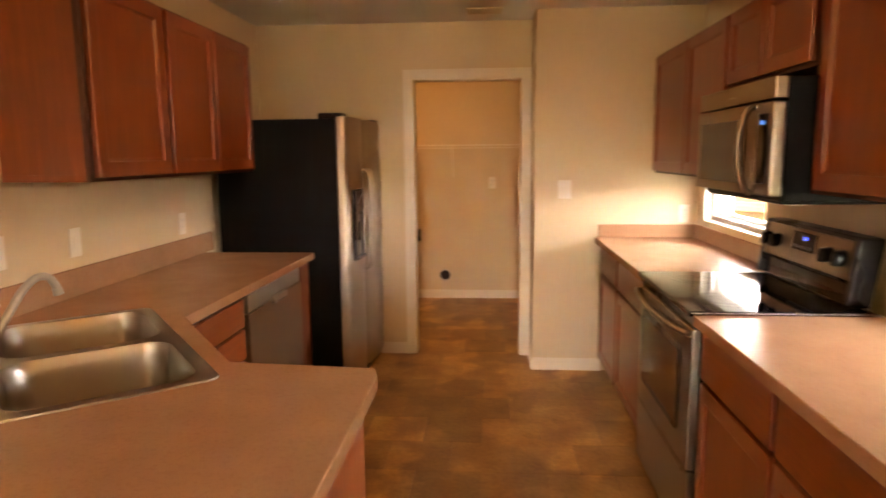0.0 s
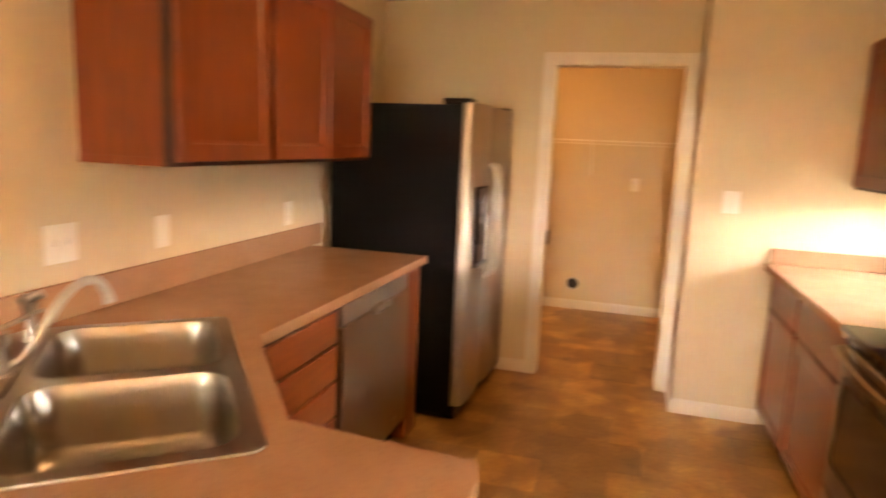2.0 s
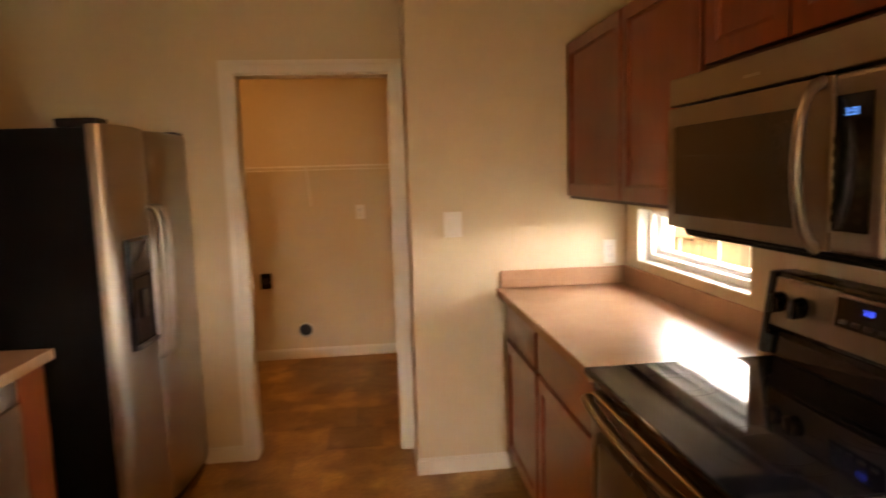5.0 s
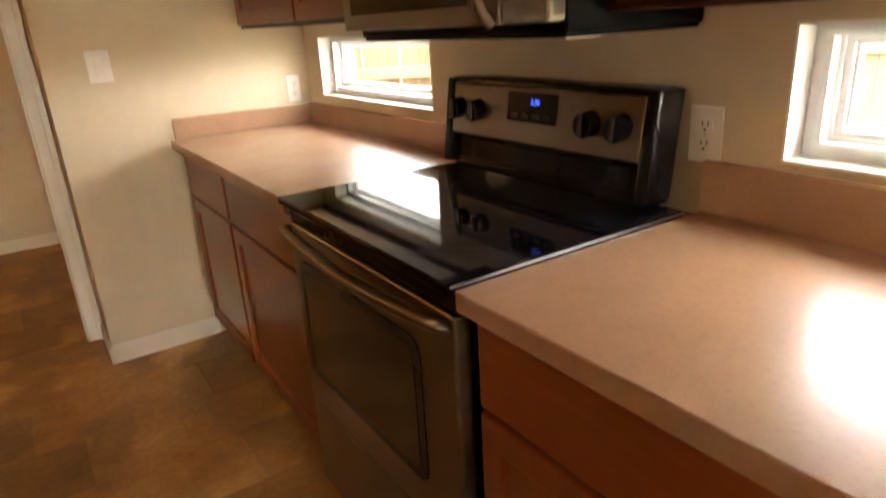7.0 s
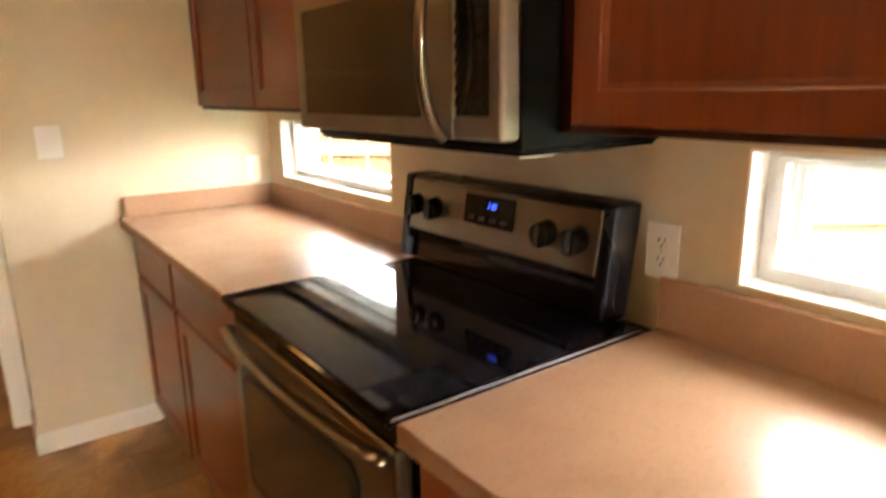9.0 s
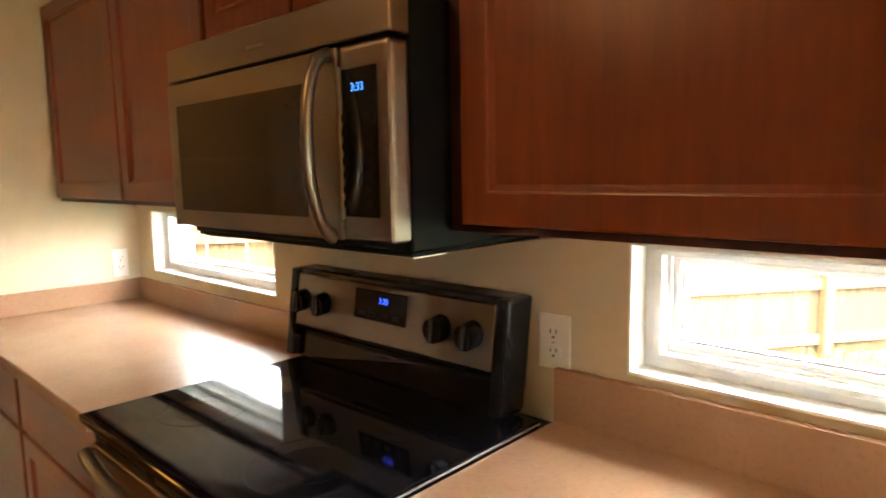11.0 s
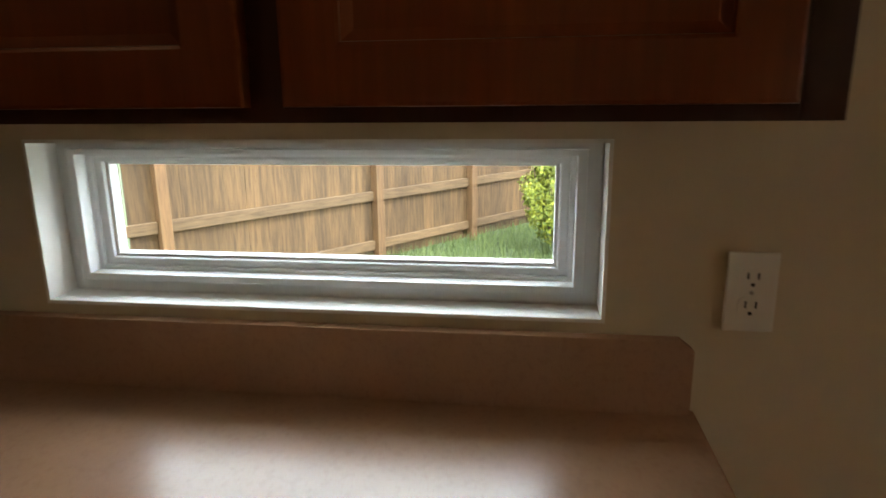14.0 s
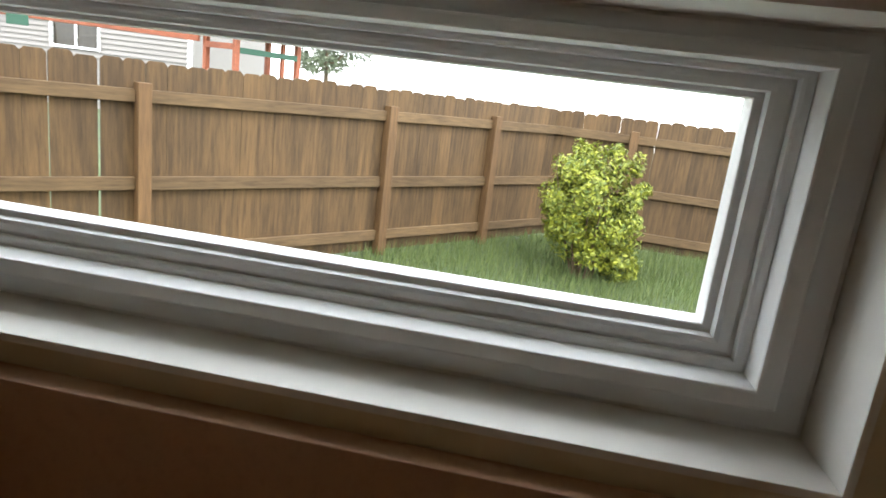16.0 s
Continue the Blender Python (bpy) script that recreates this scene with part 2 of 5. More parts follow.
def ring(bm, u0, u1, z0, z1, low, high, side, d0, d1, bevel=0.0, m=None):
    """A flat oblong frame in one piece: u along, z up, from depth d0 (front) to d1; low, high and side are its widths."""
    outer = [(u0, z0), (u1, z0), (u1, z1), (u0, z1)]
    inner = [(u0 + side, z0 + low), (u1 - side, z0 + low), (u1 - side, z1 - high), (u0 + side, z1 - high)]
    rows = [[bm.verts.new((u, d, z)) for u, z in pts] for d in (d0, d1) for pts in (outer, inner)]
    of, nf, ob, nb = rows
    front = []
    for i in range(4):
        k = (i + 1) % 4
        front.append(bm.faces.new((of[i], of[k], nf[k], nf[i])))
        bm.faces.new((ob[k], ob[i], nb[i], nb[k]))
        bm.faces.new((of[k], of[i], ob[i], ob[k]))
        bm.faces.new((nf[i], nf[k], nb[k], nb[i]))
    if bevel:
        rim = [e for e in bm.edges if (e.verts[0] in of and e.verts[1] in of) or (e.verts[0] in nf and e.verts[1] in nf)]
        bmesh.ops.bevel(bm, geom=rim, offset=bevel, segments=2, affect="EDGES", profile=0.6)
    if m is not None:
        bmesh.ops.transform(bm, matrix=m, verts=bm.verts)
    return bm


def prism(bm, outline, z0, z1, bevel=0.0, seg=2):
    """An upright prism over a flat outline, counter-clockwise."""
    lo, hi = [bm.verts.new((x, y, z0)) for x, y in outline], [bm.verts.new((x, y, z1)) for x, y in outline]
    k = len(outline)
    fs = [bm.faces.new(hi), bm.faces.new(lo[::-1])] + [bm.faces.new((lo[i], lo[(i + 1) % k], hi[(i + 1) % k], hi[i])) for i in range(k)]
    if bevel:
        bmesh.ops.bevel(bm, geom=list(fs[0].edges), offset=bevel, segments=seg, affect="EDGES", profile=0.6)
    return bm


def rod(bm, a, b, r0, r1=None, n=16):
    a, b = Vector(a), Vector(b)
    r1 = r0 if r1 is None else r1
    m = Matrix.Translation((a + b) / 2) @ (b - a).to_track_quat("Z", "Y").to_matrix().to_4x4()
    bmesh.ops.create_cone(bm, cap_ends=True, segments=n, radius1=r0, radius2=r1, depth=(b - a).length, matrix=m)
    return bm


def tube(bm, points, radii, n=12, flat=1.0):
    """A bent bar through points; flat squeezes it along its first side."""
    pts = [Vector(p) for p in points]
    rings, side = [], None
    for i, p in enumerate(pts):
        d = (pts[min(i + 1, len(pts) - 1)] - pts[max(i - 1, 0)]).normalized()
        if side is None:
            side = d.orthogonal().normalized()
        side = (side - d * side.dot(d)).normalized()
        up = d.cross(side)
        r = radii[i] if isinstance(radii, (list, tuple)) else radii
        rings.append([bm.verts.new(p + side * math.cos(6.2832 * k / n) * r * flat + up * math.sin(6.2832 * k / n) * r) for k in range(n)])
    for a, b in zip(rings, rings[1:]):
        for k in range(n):
            bm.faces.new((a[k], a[(k + 1) % n], b[(k + 1) % n], b[k]))
    bm.faces.new(rings[0][::-1]), bm.faces.new(rings[-1])
    return bm


def curve_points(keys, per=6):
    """A smooth line through key points."""
    ks = [Vector(k) for k in keys]
    ks = [ks[0] * 2 - ks[1]] + ks + [ks[-1] * 2 - ks[-2]]
    out = []
    for a, b, c, d in zip(ks, ks[1:], ks[2:], ks[3:]):
        for i in range(per):
            t = i / per
            out.append(0.5 * ((2 * b) + (c - a) * t + (2 * a - 5 * b + 4 * c - d) * t * t + (3 * b - a - 3 * c + d) * t ** 3))
    return out + [ks[-2]]


def mesh_of(name, bm, material, origin=(0, 0, 0), smooth=None):
    me = bpy.data.meshes.new(name)
    bmesh.ops.translate(bm, verts=bm.verts, vec=-Vector(origin))
    bmesh.ops.recalc_face_normals(bm, faces=bm.faces)
    bm.to_mesh(me)
    bm.free()
    me.materials.append(material)
    if smooth:
        me.polygons.foreach_set("use_smooth", [True] * len(me.polygons))
        me.set_sharp_from_angle(angle=radians(smooth))
    return me


def thing(name, x, y, z, label, category, group="", kind=""):
    ob = new(name)
    ob.empty_display_size = 0.05
    ob.location = (x, y, z)
    ORIGIN[ob] = Vector((x, y, z))
    return tagged(ob, label, category, group, kind)


def part(name, bm, material, parent, label="", smooth=None):
    ob = new(name, mesh_of(name, bm, material, ORIGIN[parent], smooth))
    ob.parent = parent
    ORIGIN[ob] = ORIGIN[parent]
    return tagged(ob, label)


def solid(name, bm, material, label, category, group="", kind="", smooth=None):
    lo = [min(v.co[i] for v in bm.verts) for i in range(3)]
    hi = [max(v.co[i] for v in bm.verts) for i in range(3)]
    o = ((lo[0] + hi[0]) / 2, (lo[1] + hi[1]) / 2, lo[2])
    ob = new(name, mesh_of(name, bm, material, o, smooth))
    ob.location = o
    ORIGIN[ob] = Vector(o)
    return tagged(ob, label, category, group, kind)


def wall_with_holes(axis, at0, at1, a0, a1, z0, z1, holes):
    """A wall slab from at0 to at1 across axis, along the other axis from a0 to a1, with oblong holes (a, b, low, high)."""
    bm = bmesh.new()
    cuts = sorted({a0, a1, *(h[0] for h in holes), *(h[1] for h in holes)})
    for a, b in zip(cuts, cuts[1:]):
        lows = [(h[2], h[3]) for h in holes if h[0] < (a + b) / 2 < h[1]]
        z = z0
        for lo, hi in sorted(lows) + [(z1, z1)]:
            if lo > z:
                box(bm, *((at0, at1, a, b) if axis == "x" else (a, b, at0, at1)), z, lo)
            z = hi
    bmesh.ops.remove_doubles(bm, verts=bm.verts, dist=1e-5)
    seen = {}
    for f in bm.faces:
        seen.setdefault(tuple(round(c, 4) for c in f.calc_center_median()), []).append(f)
    bmesh.ops.delete(bm, geom=[f for fs in seen.values() if len(fs) > 1 for f in fs], context="FACES")
    return bm


# ---- the rooms ----
XL, XR, YJ, YD, YB, CEILING = -1.238, 1.755, 4.88, 5.20, 7.08, 2.368
W_NEAR, W_FAR, W_LOW, W_HIGH = (1.806, 2.647), (3.835, 4.735), 1.037, 1.286
JOG = 0.706
DOOR_L, DOOR_R, DOOR_H = -0.138, 0.643, 1.993
BACK = -3.8

solid("wall_east", wall_with_holes("x", XR, XR + 0.17, BACK, YJ, 0, CEILING, [(*W_NEAR, W_LOW, W_HIGH), (*W_FAR, W_LOW, W_HIGH)]), WALL, "cream painted wall with two low slit windows", "wall", kind="structure")
solid("wall_west", boxed(XL - 0.12, XL, BACK, YD + 0.12, 0, CEILING), WALL, "cream painted wall behind the sink counter", "wall", kind="structure")
solid("wall_north", wall_with_holes("y", YD, YD + 0.12, XL, JOG, 0, CEILING, [(DOOR_L, DOOR_R, 0, DOOR_H)]), WALL, "cream painted wall with a cased opening to the laundry", "wall", kind="structure")
solid("wall_jog", boxed(JOG, XR + 0.17, YJ, YD + 0.12, 0, CEILING), WALL, "cream wall that steps forward beside the opening", "wall", kind="structure")
# unseen south end: an added wall with an opening that admits daylight
D_BACK = (0.0, 0.82)
solid("wall_south", wall_with_holes("y", BACK - 0.12, BACK, XL, XR, 0, CEILING, [(*D_BACK, 0, 2.1)]), WALL, "unseen cream wall added to close the dining end", "wall", kind="structure")
solid("wall_laundry_north", boxed(-1.1, 1.0, YB, YB + 0.1, 0, CEILING), WALL, "cream back wall of the laundry room", "wall", kind="structure")
solid("wall_laundry_west", boxed(-1.2, -1.1, YD + 0.12, YB + 0.1, 0, CEILING), WALL, "cream side wall of the laundry room", "wall", kind="structure")
solid("wall_laundry_east", boxed(1.0, 1.1, YD + 0.12, YB + 0.1, 0, CEILING), WALL, "cream side wall of the laundry room", "wall", kind="structure")
solid("ceiling", boxed(XL - 0.12, XR + 0.17, BACK - 0.12, YB + 0.1, CEILING, CEILING + 0.15), CEIL, "flat off-white textured ceiling", "ceiling", kind="structure")
FLOOR = solid("floor", boxed(XL - 0.12, XR + 0.17, BACK - 0.12, YB + 0.1, -0.12, -0.003), GROUT, "brown stone-look vinyl tile floor", "floor", kind="structure")

# trim: casing round the opening, jambs, baseboards
def casing():
    t = thing("door_1", (DOOR_L + DOOR_R) / 2, YD, 0, "white painted casing of the doorless laundry opening", "door frame", kind="structure")
    for s, x in ((-1, DOOR_L), (1, DOOR_R)):
        part("jamb", boxed(min(x, x - s * 0.015), max(x, x - s * 0.015), YD - 0.004, YD + 0.124, 0, DOOR_H - 0.015), TRIM, t)
        bm = boxed(min(x - s * 0.008, x + s * 0.058), max(x - s * 0.008, x + s * 0.058), YD - 0.018, YD - 0.001, 0, DOOR_H + 0.055, 0.004, 2)
        box(bm, min(x + s * 0.035, x + s * 0.058), max(x + s * 0.035, x + s * 0.058), YD - 0.024, YD - 0.010, 0, DOOR_H + 0.055, 0.003, 2)
        part("casing", bm, TRIM, t)
    part("head_jamb", boxed(DOOR_L, DOOR_R, YD - 0.004, YD + 0.124, DOOR_H - 0.015, DOOR_H), TRIM, t)
    bm = boxed(DOOR_L - 0.008, DOOR_R + 0.008, YD - 0.018, YD - 0.001, DOOR_H - 0.008, DOOR_H + 0.055, 0.004, 2)
    box(bm, DOOR_L - 0.058, DOOR_R + 0.058, YD - 0.024, YD - 0.010, DOOR_H + 0.033, DOOR_H + 0.057, 0.003, 2)
    part("head_casing", bm, TRIM, t)


casing()


def baseboard(x0, x1, y0, y1, h=0.085):
    bm = boxed(x0, x1, y0, y1, 0, h - 0.015)
    inset = 0.004
    box(bm, x0 + inset * (x1 - x0 < 0.05), x1 - inset * (x1 - x0 < 0.05), y0 + inset * (y1 - y0 < 0.05), y1 - inset * (y1 - y0 < 0.05), h - 0.016, h, 0.003)
    solid("baseboard", bm, TRIM, "white painted wooden baseboard", "baseboard", kind="structure")


baseboard(JOG, 1.16, YJ - 0.013, YJ)
baseboard(JOG - 0.013, JOG, YJ - 0.013, YD - 0.026)
baseboard(XL + 0.85, DOOR_L - 0.06, YD - 0.013, YD)
baseboard(-1.1, 1.0, YB - 0.013, YB)
baseboard(XR - 0.013, XR, BACK, 1.675)
baseboard(XL, XL + 0.013, BACK, 1.66)


def window(name, y0, y1, label):
    """Drywall-return slit window: painted reveal, white vinyl frame, sash and one pane."""
    t = thing(name, XR, (y0 + y1) / 2, W_LOW, label, "window", kind="structure")
    z0, z1 = W_LOW, W_HIGH
    e = 0.005
    part("sill", boxed(XR - 0.001, XR + 0.17, y0, y1, z0 - 0.0005, z0 + e), REVEAL, t)
    part("head", boxed(XR - 0.001, XR + 0.17, y0, y1, z1 - e, z1 + 0.0005), REVEAL, t)
    for a, b in ((y0, y0 + e), (y1 - e, y1)):
        part("side_reveal", boxed(XR - 0.001, XR + 0.17, a, b, z0 + e, z1 - e), REVEAL, t)

    turn = Matrix.Rotation(radians(-90), 4, "Z")

    def frame_ring(name, x0, x1, d0, d1, bev=0.002):
        up = 0.64
        bm = ring(bmesh.new(), -(y1 - d0), -(y0 + d0), z0 + d0 * 0.86, z1 - d0 * up, (d1 - d0) * 0.86, (d1 - d0) * up, d1 - d0, x0, x1, bev, turn)
        part(name, bm, VINYL_FRAME, t)

    frame_ring("outer_frame", XR + 0.058, XR + 0.13, 0.005, 0.029, 0.004)
    frame_ring("frame_lip", XR + 0.049, XR + 0.078, 0.027, 0.041)
    frame_ring("frame_step", XR + 0.075, XR + 0.12, 0.039, 0.049, 0.003)
    frame_ring("sash", XR + 0.081, XR + 0.118, 0.048, 0.063, 0.004)
    frame_ring("glazing_bead", XR + 0.089, XR + 0.110, 0.061, 0.069, 0.0015)
    pane = part("pane", boxed(XR + 0.097, XR + 0.100, y0 + 0.062, y1 - 0.062, z0 + 0.055, z1 - 0.040), GLASS, t)
    pane.visible_shadow = False


window("window_1", *W_NEAR, "white vinyl slit window set low above the counter")
window("window_2", *W_FAR, "white vinyl slit window in the counter corner")

# added glazed door, out of view, sized to let in enough daylight from behind
def added_daylight_door():
    a, b = D_BACK
    t = thing("door_2", (a + b) / 2, BACK, 0, "unseen white framed glass door added for daylight behind the dining end", "glass door", kind="structure")
    bm = boxed(a, a + 0.05, BACK - 0.08, BACK - 0.03, 0, 2.1)
    box(bm, b - 0.05, b, BACK - 0.08, BACK - 0.03, 0, 2.1)
    box(bm, a + 0.05, b - 0.05, BACK - 0.08, BACK - 0.03, 0, 0.08)
    box(bm, a + 0.05, b - 0.05, BACK - 0.08, BACK - 0.03, 2.02, 2.1)
    part("door_frame", bm, VINYL_FRAME, t)
    p = part("pane", boxed(a + 0.05, b - 0.05, BACK - 0.057, BACK - 0.053, 0.08, 2.02), GLASS, t)
    p.visible_shadow = False


added_daylight_door()


def ceiling_light(x, y, label):
    t = thing("ceiling_light", x, y, CEILING - 0.2, label, "ceiling light")
    part("base", rod(bmesh.new(), (x, y, CEILING - 0.03), (x, y, CEILING), 0.10, 0.11, 24), NICKEL, t, smooth=40)
    part("stem", rod(bmesh.new(), (x, y, CEILING - 0.10), (x, y, CEILING - 0.03), 0.012), NICKEL, t, smooth=40)
    bm = rod(bmesh.new(), (x, y, CEILING - 0.12), (x, y, CEILING - 0.10), 0.05, 0.16, 28)
    part("shade", bm, LAMP_GLASS, t, "warm frosted glass shade", smooth=40)


# the first fixture is unseen, added to carry the dining bulb
ceiling_light(1.0, -0.9, "unseen warm frosted glass ceiling light added over the dining end")
ceiling_light(0.13, 3.2, "warm frosted glass ceiling light over the kitchen floor")
ceiling_light(-0.3, 6.1, "warm frosted glass ceiling light of the laundry")


def vent():
    t = thing("ceiling_vent", 0.377, 4.88, CEILING, "white louvred metal air register in the ceiling", "ceiling vent")
    bm = bmesh.new()
    for x0, x1, y0, y1 in ((0.26, 0.494, 4.80, 4.815), (0.26, 0.494, 4.945, 4.96), (0.26, 0.275, 4.815, 4.945), (0.479, 0.494, 4.815, 4.945)):
        box(bm, x0, x1, y0, y1, CEILING - 0.008, CEILING, 0.002)
    part("frame", bm, TRIM, t)
    # dark sheet that paints the duct's shade behind the slats
    part("backing", boxed(0.275, 0.479, 4.815, 4.945, CEILING - 0.002, CEILING - 0.0005), SLOT, t)
    for i in range(4):
        y = 4.840 + i * 0.027
        bm = boxed(0.275, 0.479, y, y + 0.002, CEILING - 0.009, CEILING - 0.003)
        bmesh.ops.rotate(bm, verts=bm.verts, cent=(0, y, CEILING - 0.006), matrix=Matrix.Rotation(radians(60), 3, "X"))
        part("slat", bm, TRIM, t)


vent()


# ---- cabinets ----
def facing(x, y, turn):
    """Local frame of a cabinet front: x along it, -y out into the room."""
    return pose(x, y, 0, 0, 0, turn)


def put(bm, m):
    bmesh.ops.transform(bm, matrix=m, verts=bm.verts)
    return bm


def panel_front(owner, m, u0, u1, z0, z1, name="door", rail=0.055, across=False):
    """A recessed-panel front with a routed inner edge, 20 mm proud of the face frame."""
    mat = CHERRY_H if across else CHERRY
    bm = bmesh.new()
    ring(bm, u0, u1, z0, z1, rail, rail, rail, -0.020, 0.0, 0.004)
    d = part(name, put(bm, m), mat, owner)
    a, b, c, e, s = u0 + rail - 0.002, u1 - rail + 0.002, z0 + rail - 0.002, z1 - rail + 0.002, 0.012
    bm = bmesh.new()
    out = [bm.verts.new(p) for p in ((a, -0.0165, c), (b, -0.0165, c), (b, -0.0165, e), (a, -0.0165, e))]
    mid = [bm.verts.new(p) for p in ((a + s, -0.0105, c + s), (b - s, -0.0105, c + s), (b - s, -0.0105, e - s), (a + s, -0.0105, e - s))]
    for i in range(4):
        bm.faces.new((out[i], out[(i + 1) % 4], mid[(i + 1) % 4], mid[i]))
    bm.faces.new(mid)
    back = [bm.verts.new((v.co.x, -0.001, v.co.z)) for v in out]
    for i in range(4):
        bm.faces.new((out[(i + 1) % 4], out[i], back[i], back[(i + 1) % 4]))
    bm.faces.new(back[::-1])
    part("panel", put(bm, m), mat, d)
    return d


def slab_front(owner, m, u0, u1, z0, z1, name="drawer"):
    return part(name, put(boxed(u0, u1, -0.020, 0, z0, z1, 0.005, 2), m), CHERRY_H, owner)


def base_cabinet(m, width, fronts, label, depth=0.60, group="", name="base_cabinet", high=0.876, body_high=None):
    """fronts: (kind, u0, u1, z0, z1) in the local frame; the carcass stands on a recessed toe kick."""
    o = m @ Vector((width / 2, 0, 0))
    t = thing(name, o.x, o.y, 0, label, "cabinet", group)
    bm = boxed(0.0, width, 0.019, depth, 0.10, body_high or high)
    part("body", put(bm, m), CHERRY, t)
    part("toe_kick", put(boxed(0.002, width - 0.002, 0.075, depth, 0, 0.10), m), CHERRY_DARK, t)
    bm = bmesh.new()
    box(bm, 0, 0.035, 0, 0.019, 0.10, high, 0.001)
    box(bm, width - 0.035, width, 0, 0.019, 0.10, high, 0.001)
    for z in (0.10, high - 0.035, *{round(f[4], 3) - 0.01 for f in fronts if f[4] < high - 0.05}):
        box(bm, 0.035, width - 0.035, 0.0005, 0.019, z, z + 0.035)
    part("face_frame", put(bm, m), CHERRY_DARK, t)
    for kind, u0, u1, z0, z1 in fronts:
        if kind == "door":
            panel_front(t, m, u0, u1, z0, z1)
        else:
            slab_front(t, m, u0, u1, z0, z1)
    return t


def upper_cabinet(m, width, z0, z1, doors, label, depth=0.305, group=""):
    o = m @ Vector((width / 2, depth, 0))
    t = thing("wall_cabinet", o.x, o.y, z0, label, "cabinet", group)
    part("body", put(boxed(0.0, width, 0.019, depth, z0 + 0.024, z1, 0.001), m), CHERRY, t)
    part("underside", put(boxed(0.016, width - 0.016, 0.020, depth - 0.02, z0 + 0.020, z0 + 0.0238), m), MAPLE, t, "pale unfinished underside")
    for a, b in ((0, 0.016), (width - 0.016, width)):
        part("side_lip", put(boxed(a, b, 0.019, depth, z0, z0 + 0.024), m), CHERRY, t)
    part("hanging_rail", put(boxed(0.016, width - 0.016, depth - 0.019, depth, z0, z0 + 0.0235), m), CHERRY_DARK, t)
    bm = bmesh.new()
    box(bm, 0, 0.036, 0, 0.019, z0, z1, 0.001)
    box(bm, width - 0.036, width, 0, 0.019, z0, z1, 0.001)
    box(bm, 0.036, width - 0.036, 0, 0.019, z0, z0 + 0.036)
    box(bm, 0.036, width - 0.036, 0, 0.019, z1 - 0.036, z1)
    for a, b in zip(doors, doors[1:]):
        if (a[1] + b[0]) / 2 < width - 0.05:
            c = (a[1] + b[0]) / 2
            box(bm, c - 0.018, c + 0.018, 0.0005, 0.019, z0 + 0.036, z1 - 0.036)
    part("face_frame", put(bm, m), CHERRY_DARK, t)
    for u0, u1 in doors:
        panel_front(t, m, u0, u1, z0 + 0.014, z1 - 0.012)
    return t


EAST, WEST = -90, 90          # turn of fronts that look west and east
UP_Z0, UP_Z1 = 1.335, 2.062
gu, gb = "cherry wall cabinets", "cherry base cabinets"

# along the sink wall, fronts look east
upper_cabinet(facing(-0.917, 2.698, WEST), 0.537, 1.376, UP_Z1, [(0.022, 0.519)], "cherry-stained wall cabinet with one recessed-panel door", group=gu, depth=0.320)
upper_cabinet(facing(-0.917, 3.236, WEST), 0.925, 1.376, UP_Z1, [(0.014, 0.455), (0.465, 0.909)], "cherry-stained double-door wall cabinet beside the refrigerator", group=gu, depth=0.320)
LB = facing(-0.640, 2.66, WEST)
base_cabinet(LB, 0.565, [("drawer", 0.035, 0.545, 0.742, 0.862), ("drawer", 0.035, 0.545, 0.602, 0.730), ("drawer", 0.035, 0.545, 0.462, 0.590), ("drawer", 0.035, 0.545, 0.125, 0.450)],
             "cherry-stained base cabinet with four drawers beside the sink", group=gb, depth=0.575, body_high=0.70)
solid("end_panel", boxed(-1.235, -0.618, 3.997, 4.160, 0, 0.876, 0.002), CHERRY, "cherry-stained end panel between dishwasher and refrigerator", "panel")

# corner sink base on the diagonal and the peninsula
sink_base = thing("sink_base_cabinet", -0.55, 2.3, 0, "cherry-stained corner sink cabinet set on the diagonal", "cabinet", gb)
bm = prism(bmesh.new(), [(-1.21, 1.74), (-0.405, 1.74), (-0.345, 2.21), (-0.665, 2.645), (-1.21, 2.645)], 0.10, 0.70)
part("body", bm, CHERRY, sink_base)
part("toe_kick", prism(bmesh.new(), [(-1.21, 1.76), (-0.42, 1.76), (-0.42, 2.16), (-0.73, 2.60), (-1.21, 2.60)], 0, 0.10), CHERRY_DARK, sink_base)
fm = Matrix.Translation((-0.322, 2.215, 0)) @ pose(0, 0, 0, 0, 0, 127.3)
part("false_front", put(boxed(0.02, 0.55, -0.010, 0.02, 0.70, 0.872, 0.003), fm), CHERRY_H, sink_base)
panel_front(sink_base, fm, 0.03, 0.54, 0.13, 0.685)

PB = Matrix.Translation((0.090, 2.165, 0)) @ pose(0, 0, 0, 0, 0, 180)
pen = base_cabinet(PB, 0.425, [("drawer", 0.02, 0.39, 0.735, 0.862), ("door", 0.02, 0.39, 0.125, 0.72)], "cherry-stained peninsula base cabinet with a finished end", depth=0.50, group=gb)
part("finished_end", boxed(0.0905, 0.100, 1.440, 2.165, 0.0, 0.875, 0.001), CHERRY, pen)
part("finished_back", prism(bmesh.new(), [(-1.235, 1.725), (0.100, 1.420), (0.100, 1.439), (-1.235, 1.744)], 0.0, 0.875), CHERRY_H, pen)


# ---- worktops ----
def rounded(cx, cy, w, h, r, n=6):
    out = []
    for sx, sy, a in ((1, 1, 0), (-1, 1, 90), (-1, -1, 180), (1, -1, 270)):
        for i in range(n + 1):
            t = radians(a + 90 * i / n)
            out.append((cx + sx * (w / 2 - r) + r * math.cos(t), cy + sy * (h / 2 - r) + r * math.sin(t)))
    return out


